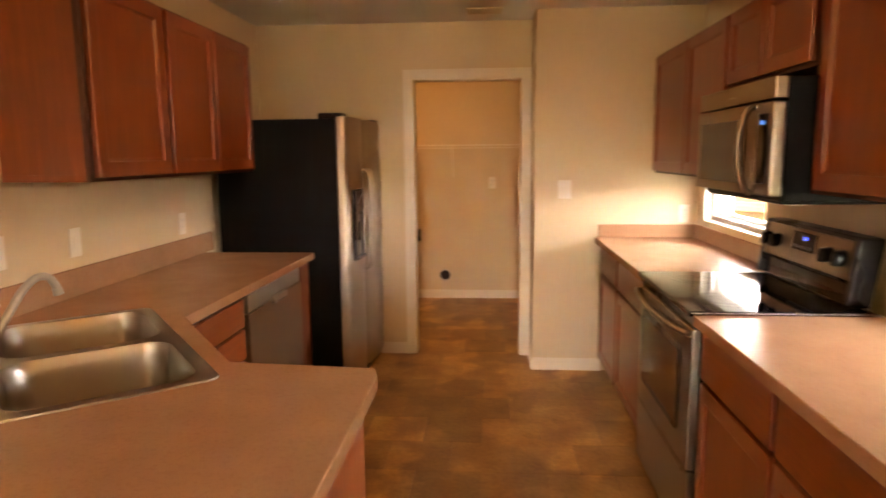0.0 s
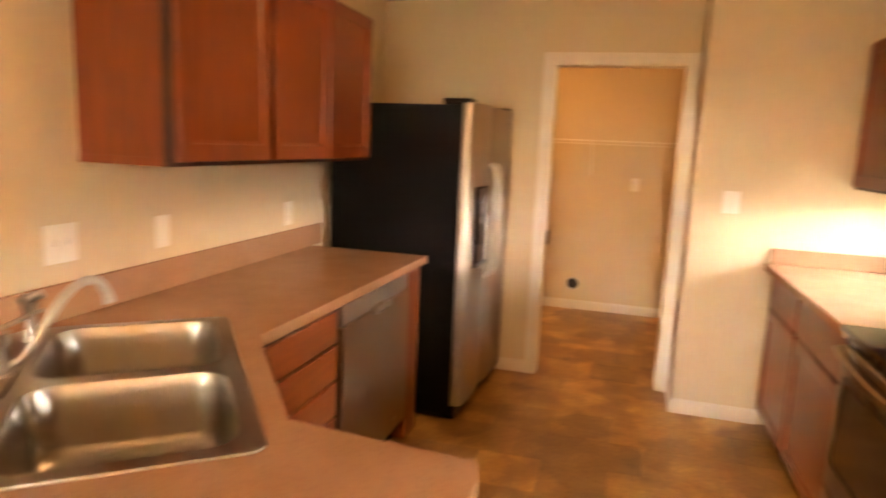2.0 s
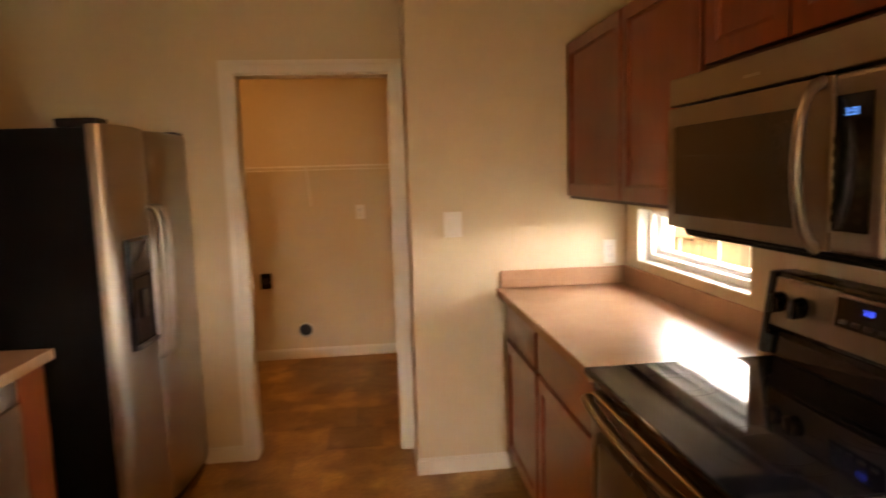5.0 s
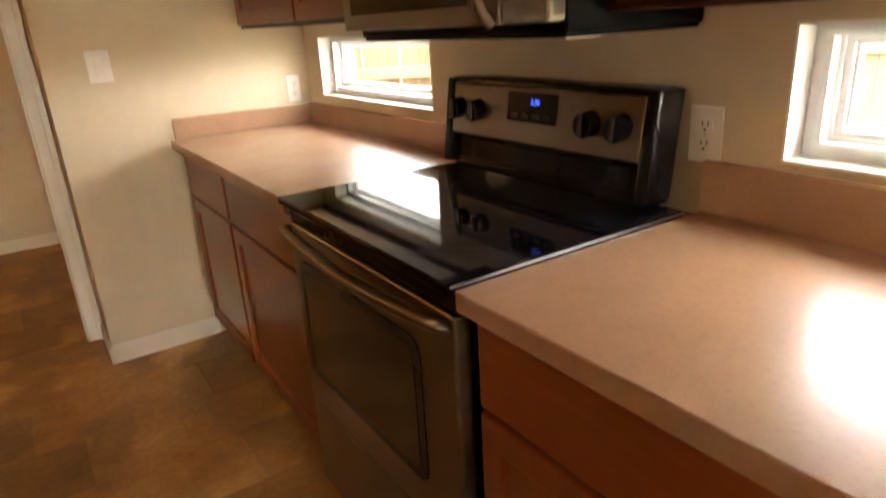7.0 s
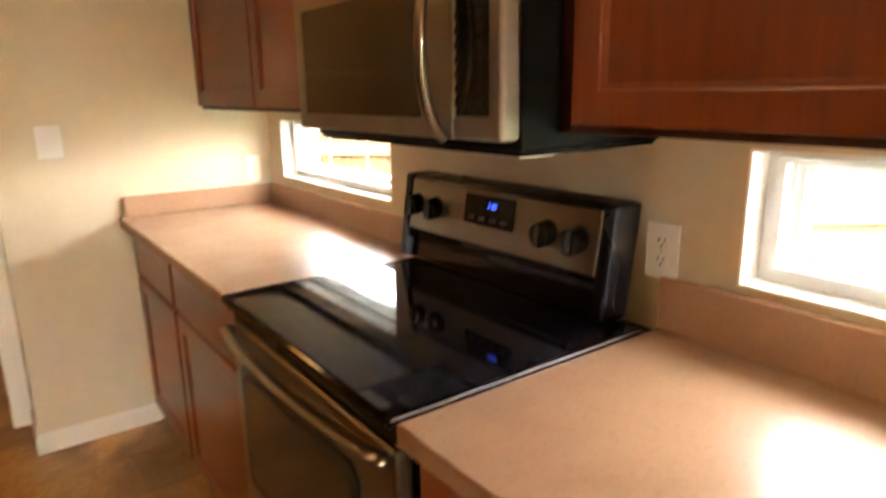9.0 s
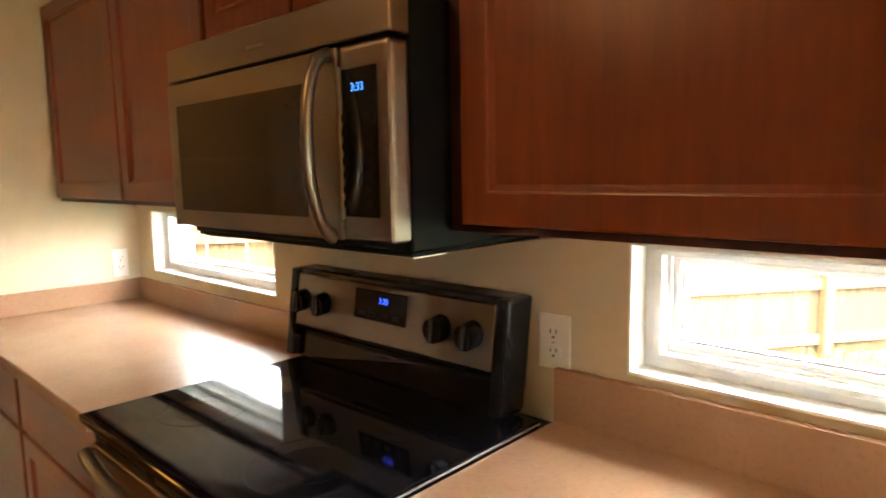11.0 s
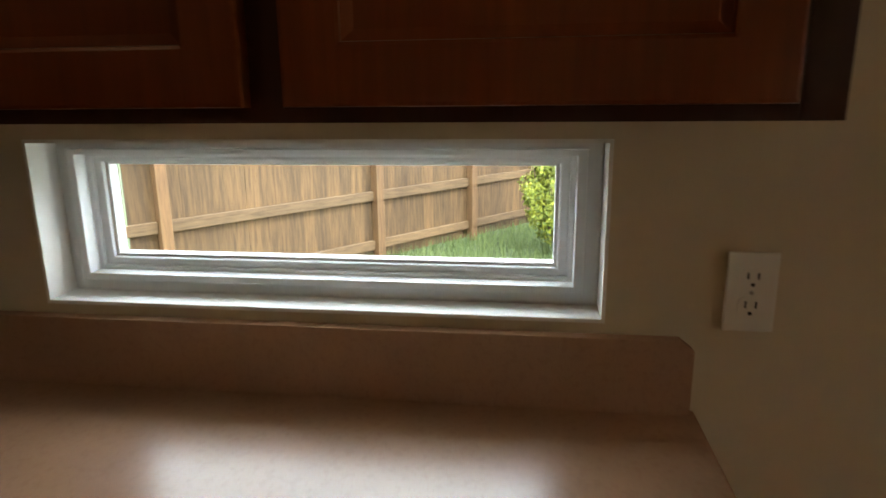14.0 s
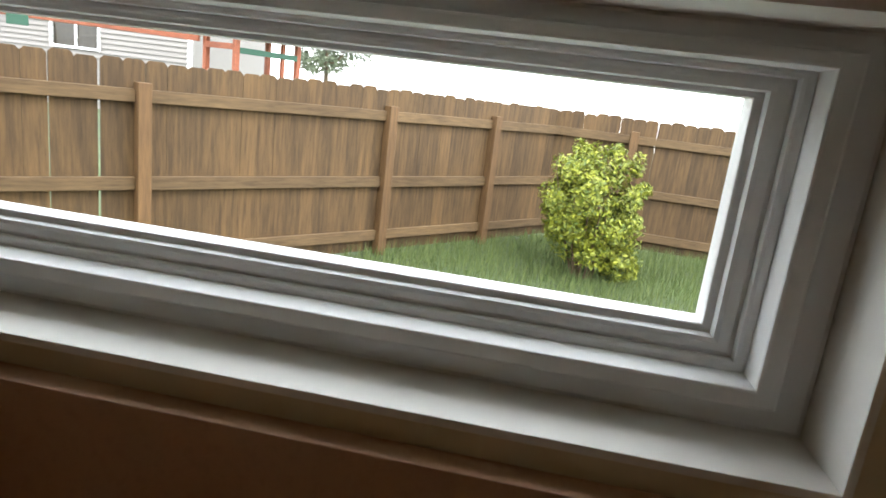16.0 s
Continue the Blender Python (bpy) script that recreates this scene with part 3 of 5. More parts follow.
def holed_plate(outline, holes, z0, z1, bevel):
    bm = bmesh.new()
    edges, rims = [], []
    for loop in (outline, *holes):
        vs = [bm.verts.new((x, y, z1)) for x, y in loop]
        edges += [bm.edges.new((vs[i], vs[(i + 1) % len(vs)])) for i in range(len(vs))]
        rims.append(vs)
    bmesh.ops.triangle_fill(bm, use_beauty=True, edges=edges)
    top = list(bm.faces)
    new_geo = bmesh.ops.extrude_face_region(bm, geom=top)
    bmesh.ops.translate(bm, verts=[g for g in new_geo["geom"] if isinstance(g, bmesh.types.BMVert)], vec=(0, 0, z0 - z1))
    # the extruded copy is the underside; the first faces stay as the top
    bm.normal_update()
    if bevel:
        rim = set(rims[0])
        es = [e for e in bm.edges if e.verts[0] in rim and e.verts[1] in rim and e in edges]
        bmesh.ops.bevel(bm, geom=es, offset=bevel, segments=2, affect="EDGES", profile=0.6)
    return bm


SINK = Matrix.Translation((-0.742, 2.277, 0)) @ pose(0, 0, 0, 0, 0, 129)
def sink_xy(u, v):
    p = SINK @ Vector((u, v, 0))
    return (p.x, p.y)


left_outline = [(-1.236, 1.689), (0.142, 1.375), (0.142, 2.145), (0.124, 2.205), (-0.275, 2.238), (-0.624, 2.697), (-0.585, 4.170), (-1.236, 4.170)]
hole = [sink_xy(u, v) for u, v in rounded(0, 0, 0.885, 0.530, 0.04)]
lt = thing("worktop", -0.9, 2.8, 0.876, "tan flecked laminate worktop with a peninsula and sink cut-out", "countertop")
part("top", holed_plate(left_outline, [hole], 0.8765, 0.914, 0.004), LAMINATE, lt)
part("backsplash", boxed(-1.2365, -1.216, 1.69, 4.270, 0.9145, 1.022, 0.003, 2), LAMINATE, lt)

ct = "tan flecked laminate worktop beside the range, with backsplash"
rt = thing("worktop", 1.43, 4.13, 0.876, ct, "countertop")
part("top", prism(bmesh.new(), [(1.107, 3.570), (XR - 0.001, 3.570), (XR - 0.001, YJ - 0.001), (1.107, YJ - 0.001)], 0.8765, 0.914, 0.004), LAMINATE, rt)
part("backsplash", boxed(XR - 0.021, XR - 0.0015, 3.570, YJ - 0.0215, 0.9145, 1.002, 0.003, 2), LAMINATE, rt)
part("side_splash", boxed(1.125, XR - 0.0015, YJ - 0.021, YJ - 0.0015, 0.9145, 0.998, 0.003, 2), LAMINATE, rt)
nt = thing("worktop", 1.43, 2.0, 0.876, "tan flecked laminate worktop under the slit window", "countertop")
part("top", prism(bmesh.new(), [(1.107, 1.680), (XR - 0.001, 1.680), (XR - 0.001, 2.796), (1.107, 2.796)], 0.8765, 0.914, 0.004), LAMINATE, nt)
bm = bmesh.new()
prof = [(1.690, 0.9145), (2.796, 0.9145), (2.796, 1.022), (1.708, 1.022), (1.690, 1.008)]
f0, f1 = [bm.verts.new((XR - 0.021, y, z)) for y, z in prof], [bm.verts.new((XR - 0.0015, y, z)) for y, z in prof]
bm.faces.new(f0), bm.faces.new(f1[::-1])
for i in range(5):
    bm.faces.new((f0[i], f0[(i + 1) % 5], f1[(i + 1) % 5], f1[i]))
part("backsplash", bm, LAMINATE, nt, "backsplash with a clipped end corner")

# along the window wall, fronts look west
base_cabinet(facing(1.150, 4.872, EAST), 0.637, [("drawer", 0.085, 0.622, 0.70, 0.862), ("door", 0.085, 0.622, 0.125, 0.685)], "cherry-stained base cabinet with drawer and door in the corner", group=gb, depth=0.59)
base_cabinet(facing(1.150, 4.234, EAST), 0.664, [("drawer", 0.015, 0.645, 0.70, 0.862), ("door", 0.015, 0.645, 0.125, 0.685)], "cherry-stained base cabinet with drawer and door beside the range", group=gb, depth=0.59)
base_cabinet(facing(1.150, 2.793, EAST), 0.574, [("drawer", 0.02, 0.562, 0.70, 0.862), ("door", 0.02, 0.562, 0.125, 0.685)], "cherry-stained base cabinet with drawer and door", group=gb, depth=0.59)
base_cabinet(facing(1.150, 2.218, EAST), 0.528, [("drawer", 0.015, 0.510, 0.70, 0.862), ("door", 0.015, 0.510, 0.125, 0.685)], "cherry-stained base cabinet at the worktop's end", group=gb, depth=0.59)

upper_cabinet(facing(1.475, 4.872, EAST), 1.247, UP_Z0, UP_Z1, [(0.02, 0.655), (0.670, 1.232)], "cherry-stained double-door wall cabinet above the corner window", group=gu, depth=0.279)
upper_cabinet(facing(1.475, 3.624, EAST), 0.779, 1.735, UP_Z1, [(0.012, 0.370), (0.380, 0.767)], "short cherry-stained wall cabinet above the microwave", group=gu, depth=0.279)
upper_cabinet(facing(1.475, 2.844, EAST), 1.186, UP_Z0 - 0.015, UP_Z1, [(0.052, 0.678), (0.715, 1.142)], "cherry-stained double-door wall cabinet above the slit window", group=gu, depth=0.279)


# ---- sink and tap ----
def sink():
    t = thing("kitchen_sink", SINK.translation.x, SINK.translation.y, 0.914, "double-bowl stainless drop-in sink set diagonally in the worktop", "sink")
    L, D, cx = 0.915, 0.565, 0.2225
    bowls = [rounded(s * cx, -0.035, 0.400, 0.415, 0.07) for s in (-1, 1)]
    z = 0.9155
    bm = holed_plate(rounded(0, 0, L, D, 0.035), bowls, z, z + 0.005, 0.003)
    part("rim", put(bm, SINK), SINK_STEEL, t, smooth=40)
    for s in (-1, 1):
        bm = bmesh.new()
        rings = []
        for w, dz, r in ((0.400, 0.004, 0.07), (0.394, -0.004, 0.068), (0.384, -0.03, 0.066), (0.372, -0.13, 0.064), (0.350, -0.162, 0.062), (0.30, -0.173, 0.06), (0.10, -0.178, 0.045)):
            h = w + 0.015 if w > 0.2 else w
            rings.append([bm.verts.new((x, y, z + dz)) for x, y in rounded(s * cx, -0.035, w, h, r)])
        for a, b in zip(rings, rings[1:]):
            for i in range(len(a)):
                bm.faces.new((a[i], a[(i + 1) % len(a)], b[(i + 1) % len(a)], b[i]))
        bm.faces.new(rings[-1])
        bowl = part("bowl", put(bm, SINK), SINK_STEEL, t, smooth=60)
        bm = rod(bmesh.new(), (s * cx, -0.035, z - 0.177), (s * cx, -0.035, z - 0.172), 0.045, 0.042, 20)
        part("strainer", put(bm, SINK), NICKEL, bowl, "round drain strainer", smooth=40)


sink()


def tap():
    t = thing("kitchen_faucet", *sink_xy(0.04, 0.235), 0.9205, "brushed nickel single-lever faucet on the sink rim", "faucet")
    z = 0.9207
    m = SINK @ Matrix.Translation((0.035, 0.228, 0))
    bm = prism(bmesh.new(), rounded(0.0, 0, 0.255, 0.058, 0.028), z, z + 0.012, 0.004)
    part("deck_plate", put(bm, m), NICKEL, t, smooth=40)
    bm = bmesh.new()
    bx = 0.01
    for z0, z1, r0, r1 in ((z + 0.012, z + 0.018, 0.030, 0.028), (z + 0.018, z + 0.078, 0.0255, 0.0245), (z + 0.078, z + 0.083, 0.0225, 0.0225), (z + 0.083, z + 0.108, 0.0245, 0.0235), (z + 0.108, z + 0.118, 0.0235, 0.012)):
        rod(bm, (bx, 0, z0), (bx, 0, z1), r0, r1, 24)
    part("body", put(bm, m), NICKEL, t, smooth=40)
    pts = curve_points([(bx + 0.008, -0.006, z + 0.114), (bx + 0.035, -0.025, z + 0.119), (bx + 0.075, -0.050, z + 0.124), (bx + 0.110, -0.070, z + 0.126)])
    part("lever", put(tube(bmesh.new(), pts, [0.0065 - 0.0020 * i / len(pts) for i in range(len(pts))], 10), m), NICKEL, t, smooth=60)
    keys = [(bx + 0.004, -0.018, z + 0.030), (bx + 0.012, -0.050, z + 0.050), (bx + 0.028, -0.085, z + 0.105), (bx + 0.045, -0.125, z + 0.168), (bx + 0.060, -0.160, z + 0.200), (bx + 0.075, -0.190, z + 0.200), (bx + 0.084, -0.208, z + 0.175), (bx + 0.086, -0.213, z + 0.158)]
    pts = curve_points(keys)
    part("spout", put(tube(bmesh.new(), pts, 0.0108, 14), m), NICKEL, t, smooth=60)
    bm = rod(bmesh.new(), (bx + 0.0855, -0.212, z + 0.162), (bx + 0.0865, -0.215, z + 0.143), 0.0128, 0.0140, 16)
    part("aerator", put(bm, m), NICKEL, t, smooth=40)
    s = thing("side_sprayer", *sink_xy(0.345, 0.235), 0.9205, "brushed nickel side sprayer on the sink rim", "sprayer")
    bm = bmesh.new()
    u = 0.310
    for z0, z1, r0, r1 in ((z, z + 0.008, 0.024, 0.022), (z + 0.008, z + 0.045, 0.016, 0.013), (z + 0.045, z + 0.100, 0.013, 0.016)):
        rod(bm, (u, -0.012, z0), (u, -0.012, z1), r0, r1, 18)
    part("holder", put(bm, m), NICKEL, s, smooth=40)
    bm = tube(bmesh.new(), curve_points([(u - 0.012, 0.0, z + 0.104), (u, -0.012, z + 0.112), (u + 0.02, -0.037, z + 0.118)]), [0.015] * 7 + [0.013] * 6, 12)
    part("spray_head", put(bm, m), NICKEL, s, smooth=60)


tap()


# ---- appliances ----
def dishwasher():
    t = thing("dishwasher", -0.92, 3.615, 0, "stainless steel dishwasher built in under the worktop", "dishwasher")
    x = -0.612
    part("body", boxed(-1.21, x - 0.035, 3.228, 3.994, 0.10, 0.872), BLACK, t)
    part("toe_panel", boxed(-1.1, x - 0.07, 3.232, 3.99, 0.0, 0.10), BLACK, t)
    d = part("door", boxed(x - 0.034, x, 3.236, 3.986, 0.125, 0.785, 0.006, 2), STEEL_WARM, t, "brushed stainless door")
    c = part("control_panel", boxed(x - 0.034, x - 0.005, 3.238, 3.984, 0.788, 0.868, 0.004, 2), GREY_STEEL, t, "grey control strip")
    part("pocket_handle", put(prism(bmesh.new(), rounded(0, 0, 0.034, 0.19, 0.016), 0, 0.020, 0.006), Matrix.Translation((x - 0.003, 3.612, 0.783)) @ pose(0, 0, 0, 0, 90, 0)), NICKEL, d, "bright oval pull")
    # thin black strip that paints the hand recess's shade on the pull
    part("pull_pocket", boxed(x + 0.0173, x + 0.0178, 3.557, 3.667, 0.769, 0.773), BLACK, d)
    part("badge", boxed(x + 0.0002, x + 0.002, 3.80, 3.84, 0.18, 0.195), NICKEL, d)


dishwasher()


def fridge():
    t = thing("refrigerator", -0.82, 4.74, 0, "side-by-side refrigerator with stainless doors and black sides", "refrigerator")
    y0, y1, xb, xe, sag = 4.275, 5.150, -0.462, -0.412, 0.022
    part("body", boxed(-1.20, xb - 0.006, y0 + 0.004, y1 - 0.004, 0.03, 1.670, 0.006, 2), BLACK_SIDE, t, "black textured cabinet")
    part("kick_grille", boxed(-1.18, xb + 0.02, y0 + 0.01, y1 - 0.01, 0.012, 0.085), BLACK, t)
    for y in (y0 + 0.05, y1 - 0.05):
        part("foot", rod(bmesh.new(), (-0.52, y, 0), (-0.52, y, 0.03), 0.02), BLACK, t)
        part("foot", rod(bmesh.new(), (-1.1, y, 0), (-1.1, y, 0.03), 0.02), BLACK, t)
        part("hinge_cover", boxed(-0.57, xe - 0.012, y - 0.045, y + 0.045, 1.6705, 1.702, 0.006, 2), BLACK, t)
    split = 4.652
    for a, b in ((y0, split - 0.003), (split + 0.003, y1)):
        mid, half = (a + b) / 2, (b - a) / 2
        front = [(xe + sag * (1 - (k / 8 - 1) ** 2), a + half * k / 8) for k in range(1, 16)]
        front = [(xe - 0.022, a), (xe - 0.010, a + 0.003), (xe - 0.002, a + 0.010)] + front + [(xe - 0.002, b - 0.010), (xe - 0.010, b - 0.003), (xe - 0.022, b)]
        d = part("door", prism(bmesh.new(), [(xb, a), *front, (xb, b)], 0.09, 1.682, 0.008), STEEL, t, "brushed stainless door with a bowed front", smooth=30)
        part("door_edge", boxed(xb - 0.004, xb + 0.02, a + 0.012, b - 0.012, 0.10, 1.672), BLACK, d)
        side = b - 0.035 if a == y0 else a + 0.035
        xf = xe + 0.008
        keys = [(xf - 0.002, side, 1.372), (xf + 0.030, side, 1.360), (xf + 0.046, side, 1.30), (xf + 0.050, side, 1.06), (xf + 0.046, side, 0.82), (xf + 0.030, side, 0.757), (xf - 0.002, side, 0.745)]
        part("handle", tube(bmesh.new(), curve_points(keys), 0.0125, 12), STEEL, d, "long curved bar handle", smooth=60)
        if a == y0:
            xm = xe + sag
            p = part("dispenser", boxed(xm - 0.014, xm + 0.004, y0 + 0.075, y0 + 0.285, 0.835, 1.262, 0.006, 2), BLACK, d, "black ice and water dispenser")
            part("dispenser_bay", boxed(xm + 0.0042, xm + 0.007, y0 + 0.093, y0 + 0.267, 0.855, 1.11, 0.002), BLACK_GLASS, p)
            part("control_plate", boxed(xm + 0.0042, xm + 0.010, y0 + 0.088, y0 + 0.272, 1.125, 1.25, 0.003), KEY_GREY, p)
            part("paddle", boxed(xm + 0.0072, xm + 0.014, y0 + 0.150, y0 + 0.210, 0.95, 1.06, 0.003), KEY_GREY, p)
            part("drip_tray", boxed(xm + 0.0042, xm + 0.022, y0 + 0.088, y0 + 0.272, 0.837, 0.855, 0.003), GREY_PLASTIC, p)
    # it stands a little askew in its recess
    t.location = (-0.793, 4.762, 0)
    t.rotation_euler = Euler((0, 0, radians(-3.2)))


fridge()


def pane_x(x0, x1, y0, y1, z0, z1, r):
    """An upright plate with rounded corners that faces along x."""
    bm = prism(bmesh.new(), rounded((y0 + y1) / 2, (z0 + z1) / 2, y1 - y0, z1 - z0, r), x0, x1)
    return put(bm, Matrix(((0, 0, 1, 0), (1, 0, 0, 0), (0, 1, 0, 0), (0, 0, 0, 1))))


def stove():
    y0, y1 = 2.803, 3.563
    t = thing("range", 1.4, 3.18, 0, "freestanding electric range, stainless front and black glass cooktop", "range")
    part("body", boxed(1.145, 1.742, y0 + 0.004, y1 - 0.004, 0.03, 0.905), BLACK, t, "black enamelled body")
    for y in (y0 + 0.06, y1 - 0.06):
        for x in (1.2, 1.68):
            part("foot", rod(bmesh.new(), (x, y, 0), (x, y, 0.03), 0.018), BLACK, t)
    c = part("cooktop", boxed(1.092, 1.690, y0 - 0.002, y1 + 0.002, 0.905, 0.924, 0.005, 3), BLACK_GLASS, t, "black ceramic glass cooktop")
    for y in (y0 - 0.0045, y1 + 0.0022):
        part("edge_trim", boxed(1.10, 1.69, y, y + 0.0023, 0.9172, 0.9202), STEEL, c)
    for x, y, r in ((1.28, 2.99, 0.115), (1.28, 3.38, 0.09), (1.50, 2.99, 0.075), (1.50, 3.38, 0.10)):
        bm = bmesh.new()
        for k in (1.0, 0.62):
            a = [bm.verts.new((x + r * k * math.cos(i * 0.1309), y + r * k * math.sin(i * 0.1309), 0.9244)) for i in range(48)]
            b = [bm.verts.new((x + (r * k - 0.004) * math.cos(i * 0.1309), y + (r * k - 0.004) * math.sin(i * 0.1309), 0.9244)) for i in range(48)]
            for i in range(48):
                bm.faces.new((a[i], a[(i + 1) % 48], b[(i + 1) % 48], b[i]))
        part("burner_ring", bm, BURNER, c)
    # backguard: a leaning box with black ends and a steel face
    g0, g1 = y0 + 0.052, y1 + 0.034

    def lean(bm):
        for v in bm.verts:
            v.co.x += (v.co.z - 1.02) * 0.14
        return bm
    g = part("backguard", lean(boxed(1.650, 1.722, g0, g1, 1.004, 1.168, 0.012, 3)), BLACK, t, "black glossy backguard")
    part("riser", lean(boxed(1.668, 1.722, g0 + 0.004, g1 - 0.004, 0.925, 1.006)), BLACK, g)
    part("end_cap", lean(boxed(1.640, 1.722, g0 - 0.004, g0 + 0.030, 0.93, 1.166, 0.008, 2)), BLACK, g)
    part("end_cap", lean(boxed(1.640, 1.722, g1 - 0.030, g1 + 0.004, 0.93, 1.166, 0.008, 2)), BLACK, g)
    f = part("control_panel", lean(boxed(1.641, 1.650, g0 + 0.030, g1 - 0.034, 1.018, 1.153, 0.002)), STEEL_H, g, "brushed stainless control panel")
    part("lower_glass", lean(boxed(1.662, 1.668, g0 + 0.020, g1 - 0.020, 0.930, 1.000)), BLACK_GLASS, g)
    part("display", lean(boxed(1.637, 1.6412, 3.135, 3.318, 1.070, 1.142, 0.002)), BLACK_GLASS, f, "dark clock display")
    digits(f, 3.212, 1.121, 0.014, 1.6355 + 0.0135, "3:30", BLUE_LED)
    for i in range(4):
        part("key", lean(boxed(1.6352, 1.6372, 3.155 + i * 0.040, 3.178 + i * 0.040, 1.080, 1.090)), KEY_GREY, f)
    for y in (3.528, 3.441, 3.028, 2.938):
        zc = 1.087
        k = part("knob", lean(rod(bmesh.new(), (1.612, y, zc - 0.003), (1.642, y, zc + 0.001), 0.027, 0.029, 24)), BLACK, f, "black control knob", smooth=40)
        part("grip", lean(boxed(1.602, 1.613, y - 0.006, y + 0.006, zc - 0.026, zc + 0.024, 0.003)), KEY_GREY, k)
    # front
    part("vent_strip", boxed(1.118, 1.1445, y0 + 0.004, y1 - 0.004, 0.862, 0.9045), BLACK, t)
    bm = boxed(1.108, 1.144, y0 + 0.006, y1 - 0.006, 0.346, 0.858, 0.008, 3)
    d = part("oven_door", bm, STEEL_H, t, "brushed stainless oven door")
    part("window_frame", pane_x(1.1045, 1.1078, 2.925, 3.503, 0.440, 0.770, 0.035), BLACK, d)
    part("window_glass", pane_x(1.1030, 1.1044, 2.950, 3.478, 0.465, 0.745, 0.025), DARK_GLASS, d, "smoked oven window")
    keys = [(1.108, y1 - 0.03, 0.838), (1.088, y1 - 0.032, 0.846), (1.075, y1 - 0.15, 0.842), (1.066, (y0 + y1) / 2, 0.838), (1.075, y0 + 0.15, 0.842), (1.088, y0 + 0.032, 0.846), (1.108, y0 + 0.03, 0.838)]
    part("handle", tube(bmesh.new(), curve_points(keys, 8), 0.016, 12, 0.7), STEEL_H, d, "bowed stainless handle", smooth=60)
    w = part("storage_drawer", boxed(1.110, 1.144, y0 + 0.006, y1 - 0.006, 0.055, 0.338, 0.008, 3), STEEL_H, t, "stainless storage drawer")
    part("pull_lip", boxed(1.104, 1.1105, y0 + 0.05, y1 - 0.05, 0.318, 0.334, 0.003), STEEL_H, w)
    part("badge", boxed(1.1066, 1.108, 3.15, 3.21, 0.805, 0.82), NICKEL, d)


def digits(owner, y, z, h, x, text, mat, tilt=0.14):
    """Lit clock digits facing west, as flat bars of text."""
    cu = bpy.data.curves.new("clock_digits", "FONT")
    cu.body, cu.size, cu.align_x, cu.extrude = text, h * 1.35, "CENTER", 0.0004
    ob = new("tmp", cu)
    me = ob.to_mesh().copy()
    bpy.data.objects.remove(ob)
    me.materials.clear()
    me.materials.append(mat)
    m = Matrix.Translation(Vector((x, y, z - h / 2)) - ORIGIN[owner]) @ Matrix(((0, math.sin(tilt) * 1, -1, 0), (-1, 0, 0, 0), (0, 1, 0, 0), (0, 0, 0, 1)))
    me.transform(m)
    o = new("clock_digits", me)
    o.parent = owner
    ORIGIN[o] = ORIGIN[owner]
    return tagged(o, "glowing blue clock digits")


stove()


